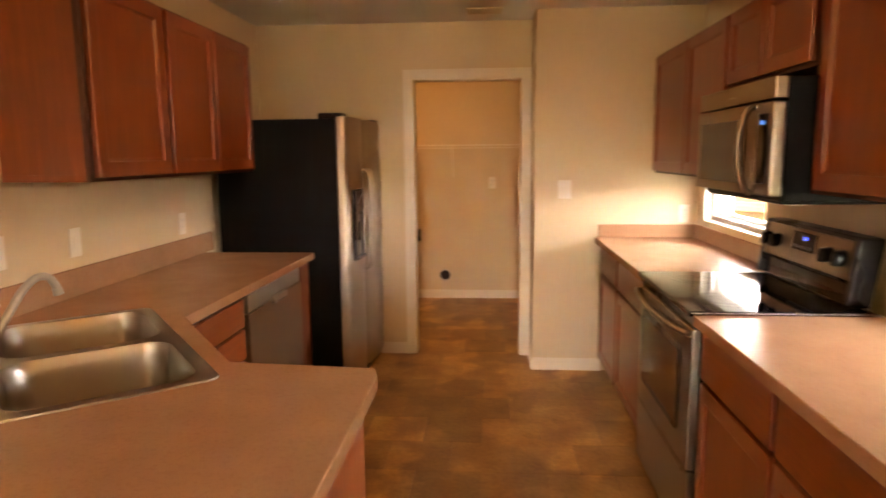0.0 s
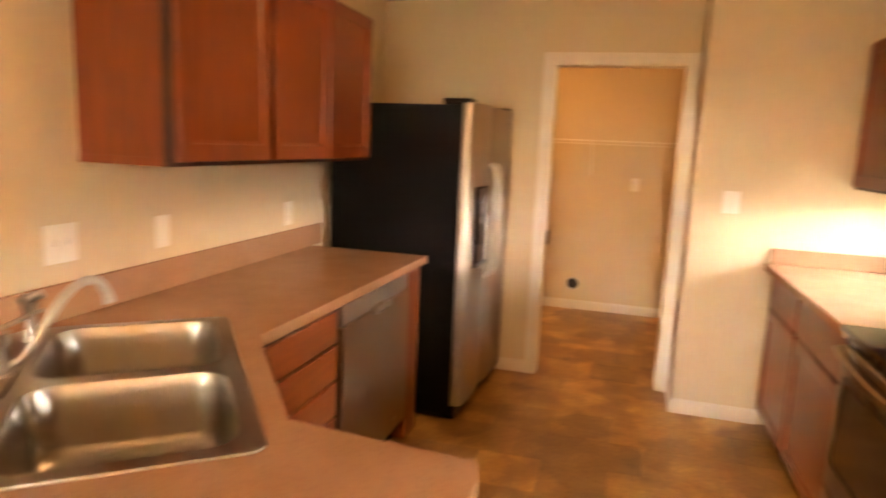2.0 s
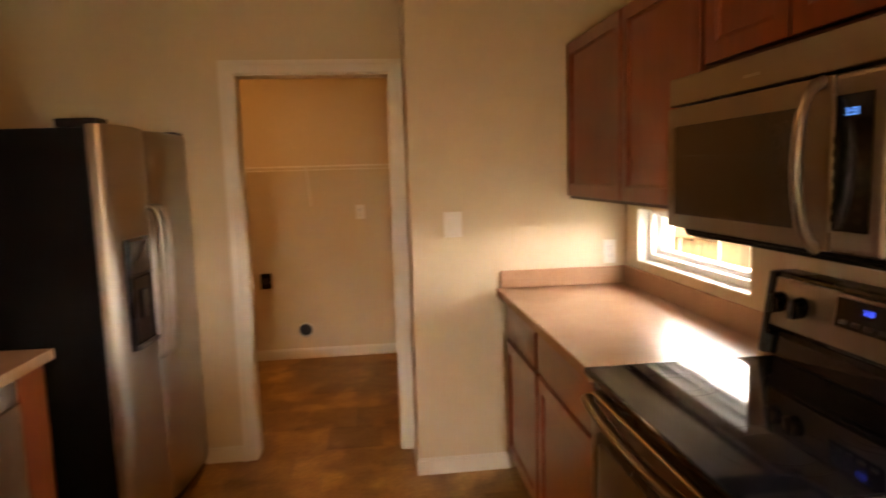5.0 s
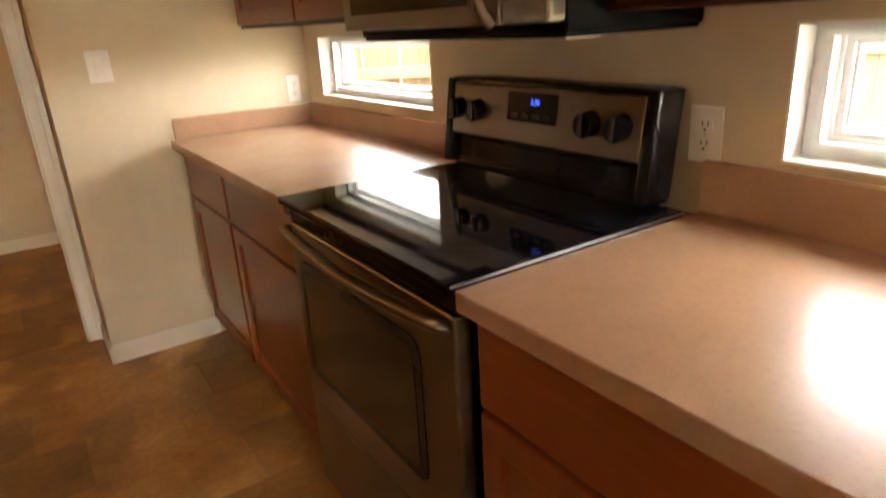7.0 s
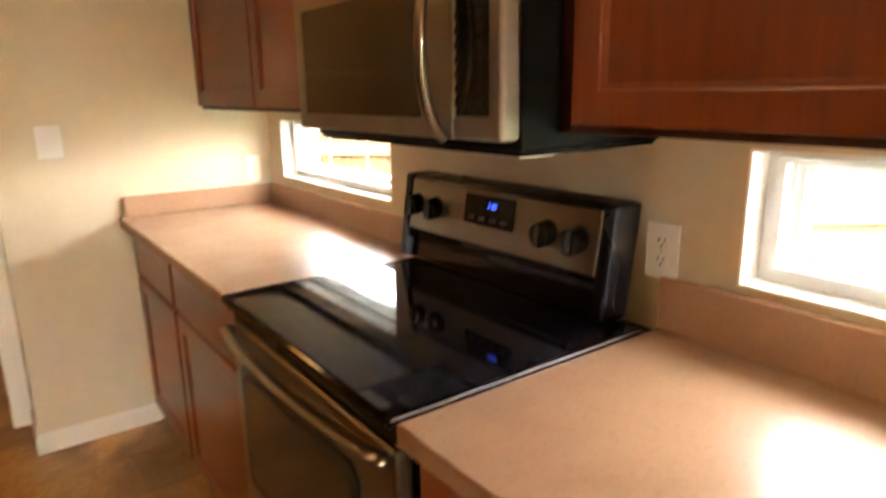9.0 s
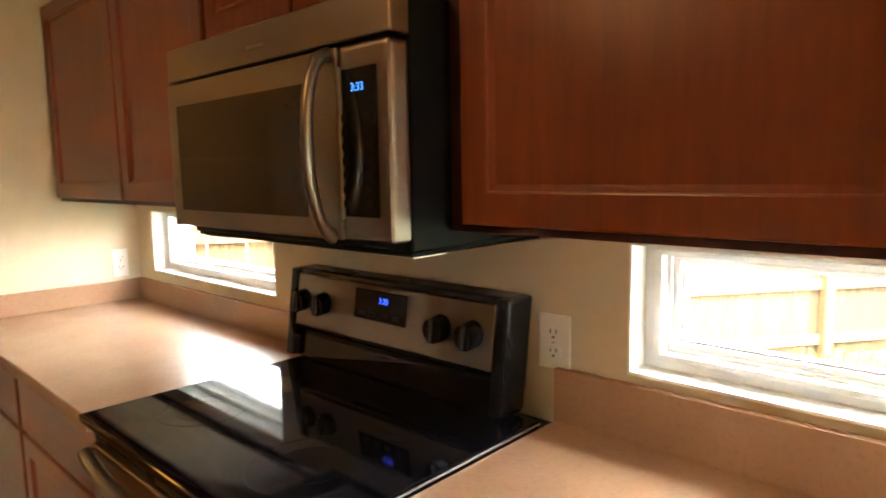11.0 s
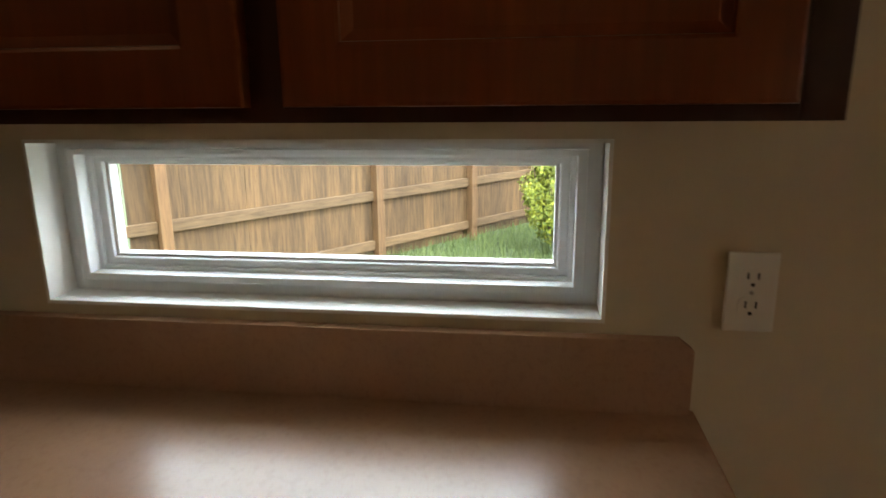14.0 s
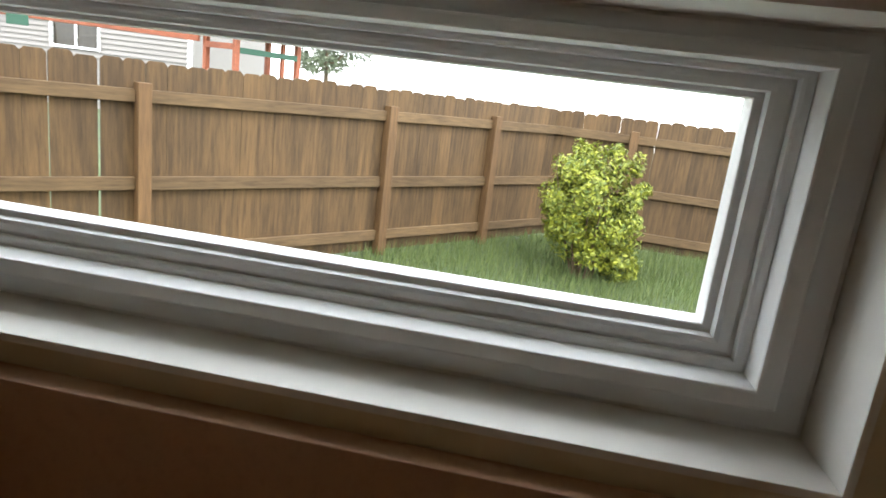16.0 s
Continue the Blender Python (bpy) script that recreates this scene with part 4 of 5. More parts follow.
def microwave():
    y0, y1, z0, z1, xf = 2.826, 3.575, 1.303, 1.702, 1.335
    t = thing("microwave", 1.55, 3.2, z0, "stainless over-the-range microwave with black sides", "microwave")
    part("body", boxed(xf + 0.045, XR - 0.004, y0 + 0.004, y1 - 0.004, z0 - 0.012, z1 - 0.002, 0.004), BLACK_SIDE, t, "black case")
    v = part("vent_grille", boxed(xf + 0.004, xf + 0.0445, y0, y1, 1.630, z1, 0.004, 2), STEEL_H, t, "stainless top vent strip")
    part("badge", boxed(xf + 0.0025, xf + 0.0042, 3.17, 3.23, 1.657, 1.663), STEEL, v)
    yc = 2.952
    d = part("door", boxed(xf, xf + 0.044, yc, y1, z0 + 0.006, 1.624, 0.005, 2), STEEL_H, t, "stainless framed door")
    part("window", boxed(xf - 0.002, xf + 0.0005, 3.045, y1 - 0.045, 1.345, 1.575, 0.001), DARK_GLASS, d, "dark mesh window")
    keys = [(xf - 0.001, 2.975, 1.615), (xf - 0.026, 2.972, 1.598), (xf - 0.045, 2.970, 1.545), (xf - 0.052, 2.968, 1.470), (xf - 0.045, 2.970, 1.395), (xf - 0.026, 2.972, 1.335), (xf - 0.001, 2.975, 1.312)]
    part("handle", tube(bmesh.new(), curve_points(keys), 0.014, 12, 0.75), STEEL_H, d, "bowed stainless handle", smooth=60)
    c = part("control_panel", boxed(xf, xf + 0.044, y0, yc - 0.003, z0 + 0.006, 1.624, 0.011, 3), STEEL_H, t, "stainless control side")
    k = part("keypad", boxed(xf - 0.002, xf + 0.0005, y0 + 0.028, yc - 0.014, 1.350, 1.585, 0.001), BLACK_GLASS, c, "black touch keypad")
    digits(k, (y0 + yc) / 2 + 0.01, 1.556, 0.014, xf - 0.0026, "3:33", CYAN_LED, 0.0)
    for r in range(7):
        for q in range(3):
            part("key", boxed(xf - 0.0026, xf - 0.0018, y0 + 0.040 + q * 0.029, y0 + 0.060 + q * 0.029, 1.365 + r * 0.023, 1.377 + r * 0.023), KEY_DARK, k)
    part("keypad_frame", boxed(xf - 0.004, xf + 0.0005, yc - 0.0115, yc - 0.0065, 1.345, 1.59, 0.001), NICKEL, c, "bright keypad edge")
    b = part("underside", boxed(xf + 0.05, XR - 0.01, y0 + 0.01, y1 - 0.01, z0 - 0.020, z0 - 0.0122, 0.002), BLACK_SIDE, t)
    for y in (2.90, 3.48):
        part("lamp_lens", boxed(xf + 0.055, xf + 0.135, y - 0.06, y + 0.06, z0 - 0.023, z0 - 0.019), WHITE_PLASTIC, b, "pale lamp lens")
    for y in (3.06, 3.33):
        part("filter", boxed(xf + 0.17, XR - 0.05, y - 0.12, y + 0.12, z0 - 0.022, z0 - 0.019), STEEL, b, "metal grease filter")


microwave()


# ---- wall plates ----
def plate(m, kind, label, w=0.07, h=0.115):
    """A wall plate in a local frame: x along the wall, -y out of it, z up, centred."""
    o = m.translation
    t = thing("wall_outlet" if kind == "outlet" else "light_switch", o.x, o.y, o.z - h / 2, label, "outlet" if kind == "outlet" else "switch")
    part("plate", put(boxed(-w / 2, w / 2, -0.006, 0, -h / 2, h / 2, 0.0025, 2), m), WHITE_PLASTIC, t)
    gangs = [0] if w < 0.1 else [-0.023, 0.023]
    for g in gangs:
        if kind == "outlet":
            for dz in (-0.0195, 0.0195):
                f = part("receptacle", put(prism_y(rounded(g, dz, 0.033, 0.028, 0.009, 4), -0.0078, -0.0058), m), WHITE_PLASTIC, t)
                for du in (-0.0065, 0.0065):
                    part("slot", put(boxed(g + du - 0.0012, g + du + 0.0012, -0.0082, -0.0076, dz - 0.001, dz + 0.008), m), SLOT, f)
                part("slot", put(boxed(g - 0.0025, g + 0.0025, -0.0082, -0.0076, dz - 0.0105, dz - 0.006), m), SLOT, f)
        elif kind == "rocker":
            part("rocker", put(boxed(g - 0.016, g + 0.016, -0.009, -0.0058, -0.033, 0.033, 0.002), m), WHITE_PLASTIC, t)
        else:
            part("toggle", put(boxed(g - 0.005, g + 0.005, -0.016, -0.0058, -0.004, 0.014, 0.002), m), WHITE_PLASTIC, t)
        part("screw", put(rod(bmesh.new(), (g, -0.0072, 0.0), (g, -0.0058, 0.0), 0.0028, n=8), m), NICKEL, t)
    return t


def prism_y(outline, y0, y1):
    bm = bmesh.new()
    a, b = [bm.verts.new((x, y0, z)) for x, z in outline], [bm.verts.new((x, y1, z)) for x, z in outline]
    k = len(outline)
    bm.faces.new(a), bm.faces.new(b[::-1])
    for i in range(k):
        bm.faces.new((a[i], a[(i + 1) % k], b[(i + 1) % k], b[i]))
    return bm


on_west = lambda y, z: pose(XL, y, z, 0, 0, 90)
on_east = lambda y, z: pose(XR, y, z, 0, 0, -90)
on_north = lambda x, y, z: pose(x, y, z, 0, 0, 0)
plate(on_west(2.190, 1.146), "rocker", "white rectangular-faced wall plate on the sink wall")
plate(on_west(2.615, 1.139), "toggle", "white double toggle switch plate on the sink wall", 0.116)
plate(on_west(3.045, 1.124), "rocker", "white rocker switch on the sink wall")
plate(on_west(3.935, 1.105), "outlet", "white duplex outlet near the refrigerator")
plate(on_west(1.75, 1.19), "toggle", "white toggle switch on the sink wall")
plate(on_east(2.806, 1.072), "outlet", "white duplex outlet beside the range", 0.075)
plate(on_east(1.622, 1.088), "outlet", "white duplex outlet past the worktop's end", 0.064, 0.108)
plate(on_north(1.673, YJ, 1.069), "outlet", "white duplex outlet in the counter corner", 0.062)
plate(on_north(0.902, YJ, 1.229), "rocker", "white rocker light switch by the opening", 0.085, 0.12)

# ---- laundry ----
plate(on_north(0.432, YB, 1.183), "outlet", "white outlet on the laundry wall")
t = thing("dryer_outlet", -0.340, YB, 0.615, "black heavy-duty dryer outlet on the laundry wall", "outlet")
part("plate", boxed(-0.382, -0.297, YB - 0.03, YB, 0.590, 0.715, 0.006, 2), BLACK, t)
part("socket", rod(bmesh.new(), (-0.340, YB - 0.034, 0.655), (-0.340, YB - 0.028, 0.655), 0.026, n=20), SLOT, t)
t = thing("dryer_vent", -0.047, YB, 0.186, "round galvanised dryer vent in the laundry wall", "vent")
bm = bmesh.new()
rings = [[bm.verts.new((-0.047 + r * math.cos(i * 0.2618), y, 0.242 + r * math.sin(i * 0.2618))) for i in range(24)] for r, y in ((0.056, YB - 0.001), (0.056, YB - 0.045), (0.052, YB - 0.045), (0.052, YB - 0.001))]
for a, b in zip(rings, rings[1:]):
    for i in range(24):
        bm.faces.new((a[i], a[(i + 1) % 24], b[(i + 1) % 24], b[i]))
part("collar", bm, STEEL, t, smooth=40)
# flat dark disc, painted as the shade inside the duct
part("opening", rod(bmesh.new(), (-0.047, YB - 0.006, 0.242), (-0.047, YB - 0.002, 0.242), 0.051, n=24), SLOT, t)


def wire_shelf():
    z, ya, yb = 1.555, YB - 0.305, YB - 0.004
    t = thing("wire_shelf", -0.05, YB - 0.15, z, "white wire shelf across the laundry's back wall", "shelf")
    for y, zz in ((ya, z), (ya, z - 0.03), (YB - 0.15, z - 0.004), (yb, z)):
        part("rail", rod(bmesh.new(), (-1.098, y, zz), (0.998, y, zz), 0.0032, n=8), TRIM, t)
    for i in range(82):
        x = -1.09 + i * 0.0255
        bm = rod(bmesh.new(), (x, ya, z + 0.003), (x, yb, z + 0.003), 0.0014, n=5)
        rod(bm, (x, ya, z + 0.003), (x, ya, z - 0.03), 0.0014, n=5)
        part("wire", bm, TRIM, t)
    for x in (0.045, 0.82):
        bm = tube(bmesh.new(), [(x, ya + 0.004, z - 0.01), (x, YB - 0.02, z - 0.30), (x, YB - 0.004, z - 0.31)], 0.005, 8)
        part("brace", bm, TRIM, t, "slanted support brace")


wire_shelf()


# ---- the yard ----
INDOORS = set(bpy.data.objects)
GROUND_Z = -0.20
FENCE_WOOD = wood("weathered_cedar", (0.172, 0.098, 0.037), (0.074, 0.042, 0.0165), (5, 5, 0.4), rough=0.8, scale=7, coat=0.0, per_object=0.40)
POST_WOOD = wood("fence_post_wood", (0.190, 0.104, 0.040), (0.115, 0.060, 0.023), (5, 5, 0.5), rough=0.75, coat=0.0, per_object=0.15)
RAIL_WOOD = wood("fence_rail_wood", (0.185, 0.115, 0.052), (0.095, 0.057, 0.025), (0.6, 0.6, 6), rough=0.8, coat=0.0, per_object=0.25)
TURF = surface("turf", (0.055, 0.082, 0.024), 0.9, coarse=(1.1, 0.35), fine=(25, 0.45), bump=0.8, bump_scale=60)
BLADE = leaf_green("grass_blade", (0.050, 0.085, 0.022), (0.15, 0.185, 0.060))
BUSH_LEAF = leaf_green("golden_leaf", (0.060, 0.095, 0.008), (0.30, 0.32, 0.028))
TREE_LEAF = leaf_green("tree_leaf", (0.08, 0.10, 0.06), (0.17, 0.20, 0.125))
BARK = surface("bark", (0.16, 0.11, 0.07), 0.9, coarse=(6, 0.3), fine=(60, 0.3))
SIDING = surface("vinyl_siding", (0.215, 0.195, 0.180), 0.6, coarse=(0.6, 0.05), fine=(20, 0.05), per_object=0.06)
GREEN_SHEET = surface("green_canvas", (0.016, 0.17, 0.105), 0.55, coarse=(2, 0.12), fine=(40, 0.1))
GREEN_DARK = surface("dark_green_panel", (0.010, 0.065, 0.035), 0.5)
REDWOOD = wood("red_stained_timber", (0.34, 0.10, 0.045), (0.22, 0.06, 0.028), (4, 0.5, 4), rough=0.7, coat=0.0)
YELLOW_WOOD = wood("yellow_timber", (0.52, 0.36, 0.10), (0.42, 0.27, 0.07), (4, 0.5, 4), rough=0.7, coat=0.0)

def fall(x):
    """The lots beyond the fence lie on a gentle slope."""
    return GROUND_Z - 0.05 * max(0.0, x - 10.5)


bm = bmesh.new()
across, along = (-800, -200, -60, -20, 0, 10.5, 14, 20, 30, 60, 120, 240, 480, 800), [(j / 16 - 0.5) * 1600 for j in range(17)]
grid = [[bm.verts.new((x, y, fall(x))) for y in along] for x in across]
for p, q in zip(grid, grid[1:]):
    for j in range(16):
        bm.faces.new((p[j], q[j], q[j + 1], p[j + 1]))
ground = solid("ground", bm, TURF, "green lawn behind the house", "lawn", kind="structure")


def grass():
    rng = random.Random(4)
    vs, fs = [], []
    for _ in range(42000):
        x, y = rng.uniform(4.4, 9.0), rng.uniform(-1.8, 4.8)
        if (x - 5.516) * 0.646 + (y - 4.337) * 0.763 > 0.10:
            continue
        h, a = rng.uniform(0.03, 0.105) * (1.4 if x > 6.8 else 1.0), rng.uniform(0, 6.283)
        lx, ly, w = rng.uniform(-0.03, 0.03), rng.uniform(-0.03, 0.03), rng.uniform(0.003, 0.006)
        k = len(vs)
        vs += [(x - w * math.cos(a), y - w * math.sin(a), GROUND_Z - 0.005), (x + w * math.cos(a), y + w * math.sin(a), GROUND_Z - 0.005), (x + lx, y + ly, GROUND_Z + h)]
        fs.append((k, k + 1, k + 2))
    me = bpy.data.meshes.new("grass")
    me.from_pydata(vs, [], fs)
    me.materials.append(BLADE)
    tagged(new("grass", me), "unmown green grass along the fence", "grass", kind="stuff")


grass()


def picket_mesh(h, w=0.138):
    """A dog-eared board, local: x along the fence, y thickness, z up."""
    c = 0.022
    outline = [(-w / 2, 0), (w / 2, 0), (w / 2, h - c), (w / 2 - c, h), (-w / 2 + c, h), (-w / 2, h - c)]
    return mesh_of("picket", prism_y(outline, -0.008, 0.008), FENCE_WOOD)


def fence(a, b, posts, label, seed, gaps=False):
    """Wooden privacy fence from a to b; the rails and posts are on this side."""
    rng = random.Random(seed)
    a, b = Vector((*a, 0)), Vector((*b, 0))
    d = (b - a).normalized()
    turn = math.atan2(d.y, d.x)
    length = (b - a).length
    t = thing("fence", a.x, a.y, GROUND_Z, label, "fence", "cedar fences")
    side = Vector((d.y, -d.x, 0))
    if side.x > 0:
        side = -side
    sy = 1 if (Matrix.Rotation(turn, 3, "Z") @ Vector((0, 1, 0))).dot(side) > 0 else -1
    meshes = [picket_mesh(1.47 + 0.01 * k) for k in range(3)]
    s, i = 0.07, 0
    while s < length:
        ob = new("picket", meshes[rng.randrange(3)])
        ob.parent = t
        p = a + d * s - side * 0.012
        ob.matrix_basis = Matrix.Translation(p - Vector((a.x, a.y, GROUND_Z)) + Vector((0, 0, GROUND_Z + 0.03))) @ pose(0, 0, 0, 0, rng.uniform(-0.12, 0.12), math.degrees(turn))
        s += 0.1375 + (rng.choice((0.009, 0.013, 0.017)) if gaps and s < 6.2 and i % 2 else 0)
        i += 1
    m = Matrix.Translation(a) @ Matrix.Rotation(turn, 4, "Z")
    stops = [0.0] + list(posts) + [length]
    for p in posts:
        part("post", put(boxed(p - 0.045, p + 0.045, *sorted((sy * 0.0, sy * 0.09)), GROUND_Z - 0.03, 1.165, 0.004), m), POST_WOOD, t)
    for u0, u1 in zip(stops, stops[1:]):
        for z in (-0.015, 0.485, 1.075):
            e0, e1 = (u0 + 0.046 if u0 in posts else u0), (u1 - 0.046 if u1 in posts else u1)
            if e1 - e0 > 0.05:
                part("rail", put(boxed(e0, e1, *sorted((sy * 0.0, sy * 0.038)), z - 0.045 + rng.uniform(-0.008, 0.008), z + 0.045, 0.003), m), RAIL_WOOD, t)
    return t


F1, FD = Vector((5.516, 4.337)), Vector((0.7632, -0.6462))
fa, fb = F1 - FD * 6.0, F1 + FD * 4.63
fence(tuple(fa), tuple(fb), [1.8, 3.9, 6.0, 8.11, 9.50], "weathered cedar privacy fence with dog-eared boards and gaps", 3, True)
back = (fb - Vector((8.55, -2.8))).normalized()
fence(tuple(fb + back * 0.14), (8.55, -2.8), [1.0, 3.1], "weathered cedar privacy fence closing the yard's corner", 8)


def leafy(center, radii, count, size, seed, low=-1.0, thick=90, boxy=False):
    """Small folded leaves on many clumps, with an uneven outline and gaps."""
    rng = random.Random(seed)
    vs, fs = [], []
    clumps = []
    while len(clumps) < thick:
        p = Vector((rng.uniform(-1, 1), rng.uniform(-1, 1), rng.uniform(low, 1)))
        if boxy:
            taper = 0.72 + 0.28 * min(1.0, (p.z + 1) / 1.3)
            p.x, p.y = p.x * taper, p.y * taper
            if abs(p.x) ** 3 + abs(p.y) ** 3 + abs(p.z) ** 4 < 1.0:
                clumps.append((p, rng.uniform(0.10, 0.24)))
        elif 0.25 < p.length < 1.0:
            clumps.append((p, rng.uniform(0.14, 0.30)))
    for _ in range(count):
        c, r = clumps[rng.randrange(len(clumps))]
        v = Vector((rng.gauss(0, 1), rng.gauss(0, 1), rng.gauss(0, 1))).normalized() * r * rng.uniform(0.6, 1.0)
        q = c + v
        o = Vector((center[0] + q.x * radii[0], center[1] + q.y * radii[1], center[2] + q.z * radii[2]))
        out = Vector((q.x, q.y, q.z + 0.5)).normalized()
        n = (out + Vector((rng.gauss(0, 0.6), rng.gauss(0, 0.6), rng.gauss(0, 0.6)))).normalized()
        u = n.orthogonal().normalized()
        u = Matrix.Rotation(rng.uniform(0, 6.283), 3, n) @ u
        w = n.cross(u)
        s = size * rng.uniform(0.6, 1.25)
        k = len(vs)
        vs += [tuple(o - u * s), tuple(o + w * s * 0.42 + n * s * 0.15), tuple(o + u * s), tuple(o - w * s * 0.42 + n * s * 0.15)]
        fs += [(k, k + 1, k + 2), (k, k + 2, k + 3)]
    return vs, fs


def leaf_part(owner, name, vs, fs, mat):
    me = bpy.data.meshes.new(name)
    me.from_pydata([tuple(Vector(v) - ORIGIN[owner]) for v in vs], [], fs)
    me.materials.append(mat)
    ob = new(name, me)
    ob.parent = owner
    ORIGIN[ob] = ORIGIN[owner]
    return ob


def bush():
    bx, by = 7.40, 1.01
    t = thing("shrub", bx, by, GROUND_Z, "bright yellow-green leafy shrub in front of the fence", "shrub")
    rng = random.Random(11)
    for i in range(16):
        a, r = rng.uniform(0, 6.283), rng.uniform(0.12, 0.42)
        top = (bx + r * math.cos(a), by + r * math.sin(a), GROUND_Z + rng.uniform(0.6, 1.05))
        base = (bx + 0.08 * math.cos(a), by + 0.10 * math.sin(a), GROUND_Z - 0.02)
        mid = ((top[0] + base[0]) / 2 + rng.uniform(-0.04, 0.04), (top[1] + base[1]) / 2 + rng.uniform(-0.04, 0.04), (top[2] + base[2]) / 2)
        part("stem", tube(bmesh.new(), curve_points([base, mid, top], 4), [0.012 - 0.001 * k for k in range(9)], 6), BARK, t)
    vs, fs = leafy((bx, by, GROUND_Z + 0.72), (0.40, 0.47, 0.53), 17000, 0.0255, 21, thick=230, boxy=True)
    leaf_part(t, "crown", vs, fs, BUSH_LEAF)
    vs, fs = leafy((bx - 0.12, by - 0.28, GROUND_Z + 0.20), (0.20, 0.20, 0.17), 1500, 0.024, 22)
    leaf_part(t, "low_branch", vs, fs, BUSH_LEAF)


bush()


def tree(x, y, h, r, label, seed):
    t = thing("tree", x, y, fall(x), label, "tree")
    rng = random.Random(seed)
    part("trunk", tube(bmesh.new(), curve_points([(x, y, fall(x) - 0.1), (x + 0.05, y, h * 0.4), (x, y + 0.06, h * 0.85)], 5), [0.14 - 0.01 * k for k in range(11)], 8), BARK, t)
    for i in range(9):
        a, z = rng.uniform(0, 6.283), rng.uniform(0.35, 0.75) * h
        end = (x + r * 0.7 * math.cos(a), y + r * 0.7 * math.sin(a), z + r * 0.45)
        part("limb", tube(bmesh.new(), curve_points([(x, y, z - 0.1), ((x + end[0]) / 2, (y + end[1]) / 2, z + 0.1), end], 4), [0.05 - 0.0045 * k for k in range(9)], 6), BARK, t)
    vs, fs = leafy((x, y, h * 0.66), (r, r, h * 0.36), 11000, 0.075, seed + 1)
    leaf_part(t, "crown", vs, fs, TREE_LEAF)


tree(27.5, 9.9, 4.9, 2.0, "small grey-green tree beyond the fence", 31)


def playset():
    """Local frame: x along the ridge, y across the gable, z from world zero."""
    L, W, ze, zr = 1.60, 1.00, 1.950, 2.58
    m = Matrix.Translation((12.2, 6.74, 0)) @ Matrix.Rotation(math.atan2(-0.475, 0.88), 4, "Z")
    o = m @ Vector((L / 2, W / 2, 0))
    t = thing("playset", o.x, o.y, fall(12.5), "timber climbing frame with a green canvas roof and swing beam", "playset")
    for u in (0.06, L - 0.16):
        for v in (0.08, W - 0.08):
            part("post", put(boxed(u - 0.045, u + 0.045, v - 0.045, v + 0.045, fall(12.5) - 0.05, ze, 0.004), m), REDWOOD, t)
    part("post", put(boxed(L * 0.66, L * 0.66 + 0.07, 0.05, 0.12, fall(12.5) - 0.05, ze, 0.004), m), REDWOOD, t)
    part("platform", put(boxed(0, L - 0.1, 0.04, W - 0.04, 0.95, 1.00), m), REDWOOD, t)
    part("rail", put(boxed(0.0, 0.05, 0.1, W - 0.1, 1.62, 1.72, 0.004), m), REDWOOD, t)
    part("rail", put(boxed(0.1, L - 0.2, 0.03, 0.07, 1.57, 1.67, 0.004), m), GREEN_DARK, t, "dark green side rail")
    for s in (0, 1):
        bm = bmesh.new()
        n = 6
        for k in range(n):
            q = []
            for f in (k / n, (k + 1) / n):
                v = W / 2 + (0.62 * W) * f * (1 if s else -1)
                q.append((v, zr + (ze - 0.06 - zr) * f + 0.11 * math.sin(f * 3.1416)))
            vs = [bm.verts.new(p) for p in ((-0.02, q[0][0], q[0][1]), (-0.02, q[1][0], q[1][1]), (L, q[1][0], q[1][1]), (L, q[0][0], q[0][1]))]
            lo = [bm.verts.new((v.co.x, v.co.y, v.co.z - 0.02)) for v in vs]
            bm.faces.new(vs), bm.faces.new(lo[::-1])
            for i in range(4):
                bm.faces.new((vs[i], lo[i], lo[(i + 1) % 4], vs[(i + 1) % 4]))
        part("canopy", put(bm, m), GREEN_SHEET, t, "green canvas roof half")
    for u in (-0.05, L - 0.03):
        bm = bmesh.new()
        for k in (-1, 1):
            tube(bm, curve_points([(u, W / 2 + k * 0.60 * W, ze - 0.04), (u, W / 2 + k * 0.36 * W, ze + 0.40), (u, W / 2, zr + 0.02)], 4), 0.045, 6)
        g = part("gable", put(bm, m), YELLOW_WOOD, t, "yellow arched gable trim")
        bm = bmesh.new()
        poly = [bm.verts.new((u + 0.02, W / 2 + a * W, z)) for a, z in ((-0.52, ze + 0.07), (0.52, ze + 0.07), (0.34, ze + 0.38), (0, zr - 0.03), (-0.34, ze + 0.38))]
        back = [bm.verts.new((v.co.x + 0.02, v.co.y, v.co.z)) for v in poly]
        bm.faces.new(poly), bm.faces.new(back[::-1])
        for i in range(5):
            bm.faces.new((poly[i], back[i], back[(i + 1) % 5], poly[(i + 1) % 5]))
        part("gable_panel", put(bm, m), GREEN_DARK, g, "dark green gable panel")
        part("mullion", put(boxed(u - 0.01, u + 0.018, W / 2 - 0.035, W / 2 + 0.035, ze + 0.07, zr - 0.1), m), YELLOW_WOOD, g)
        part("gable_tie", put(boxed(u - 0.02, u + 0.03, -0.10, W + 0.10, ze - 0.07, ze + 0.07, 0.004), m), REDWOOD, t)
    a, b = Vector((12.62, 7.62, 1.80)), Vector((12.15, 12.00, 1.86))
    bm = boxed(0, (b - a).length, -0.05, 0.05, -0.10, 0.10, 0.006)
    turn = Matrix.Translation(a) @ (b - a).to_track_quat("X", "Z").to_matrix().to_4x4()
    part("swing_beam", put(bm, turn), REDWOOD, t, "long red-stained swing beam")
    part("bracket", boxed(12.19, 12.20, 10.55, 10.98, 1.60, 1.78, 0.003), GREEN_DARK, t, "dark green end bracket")
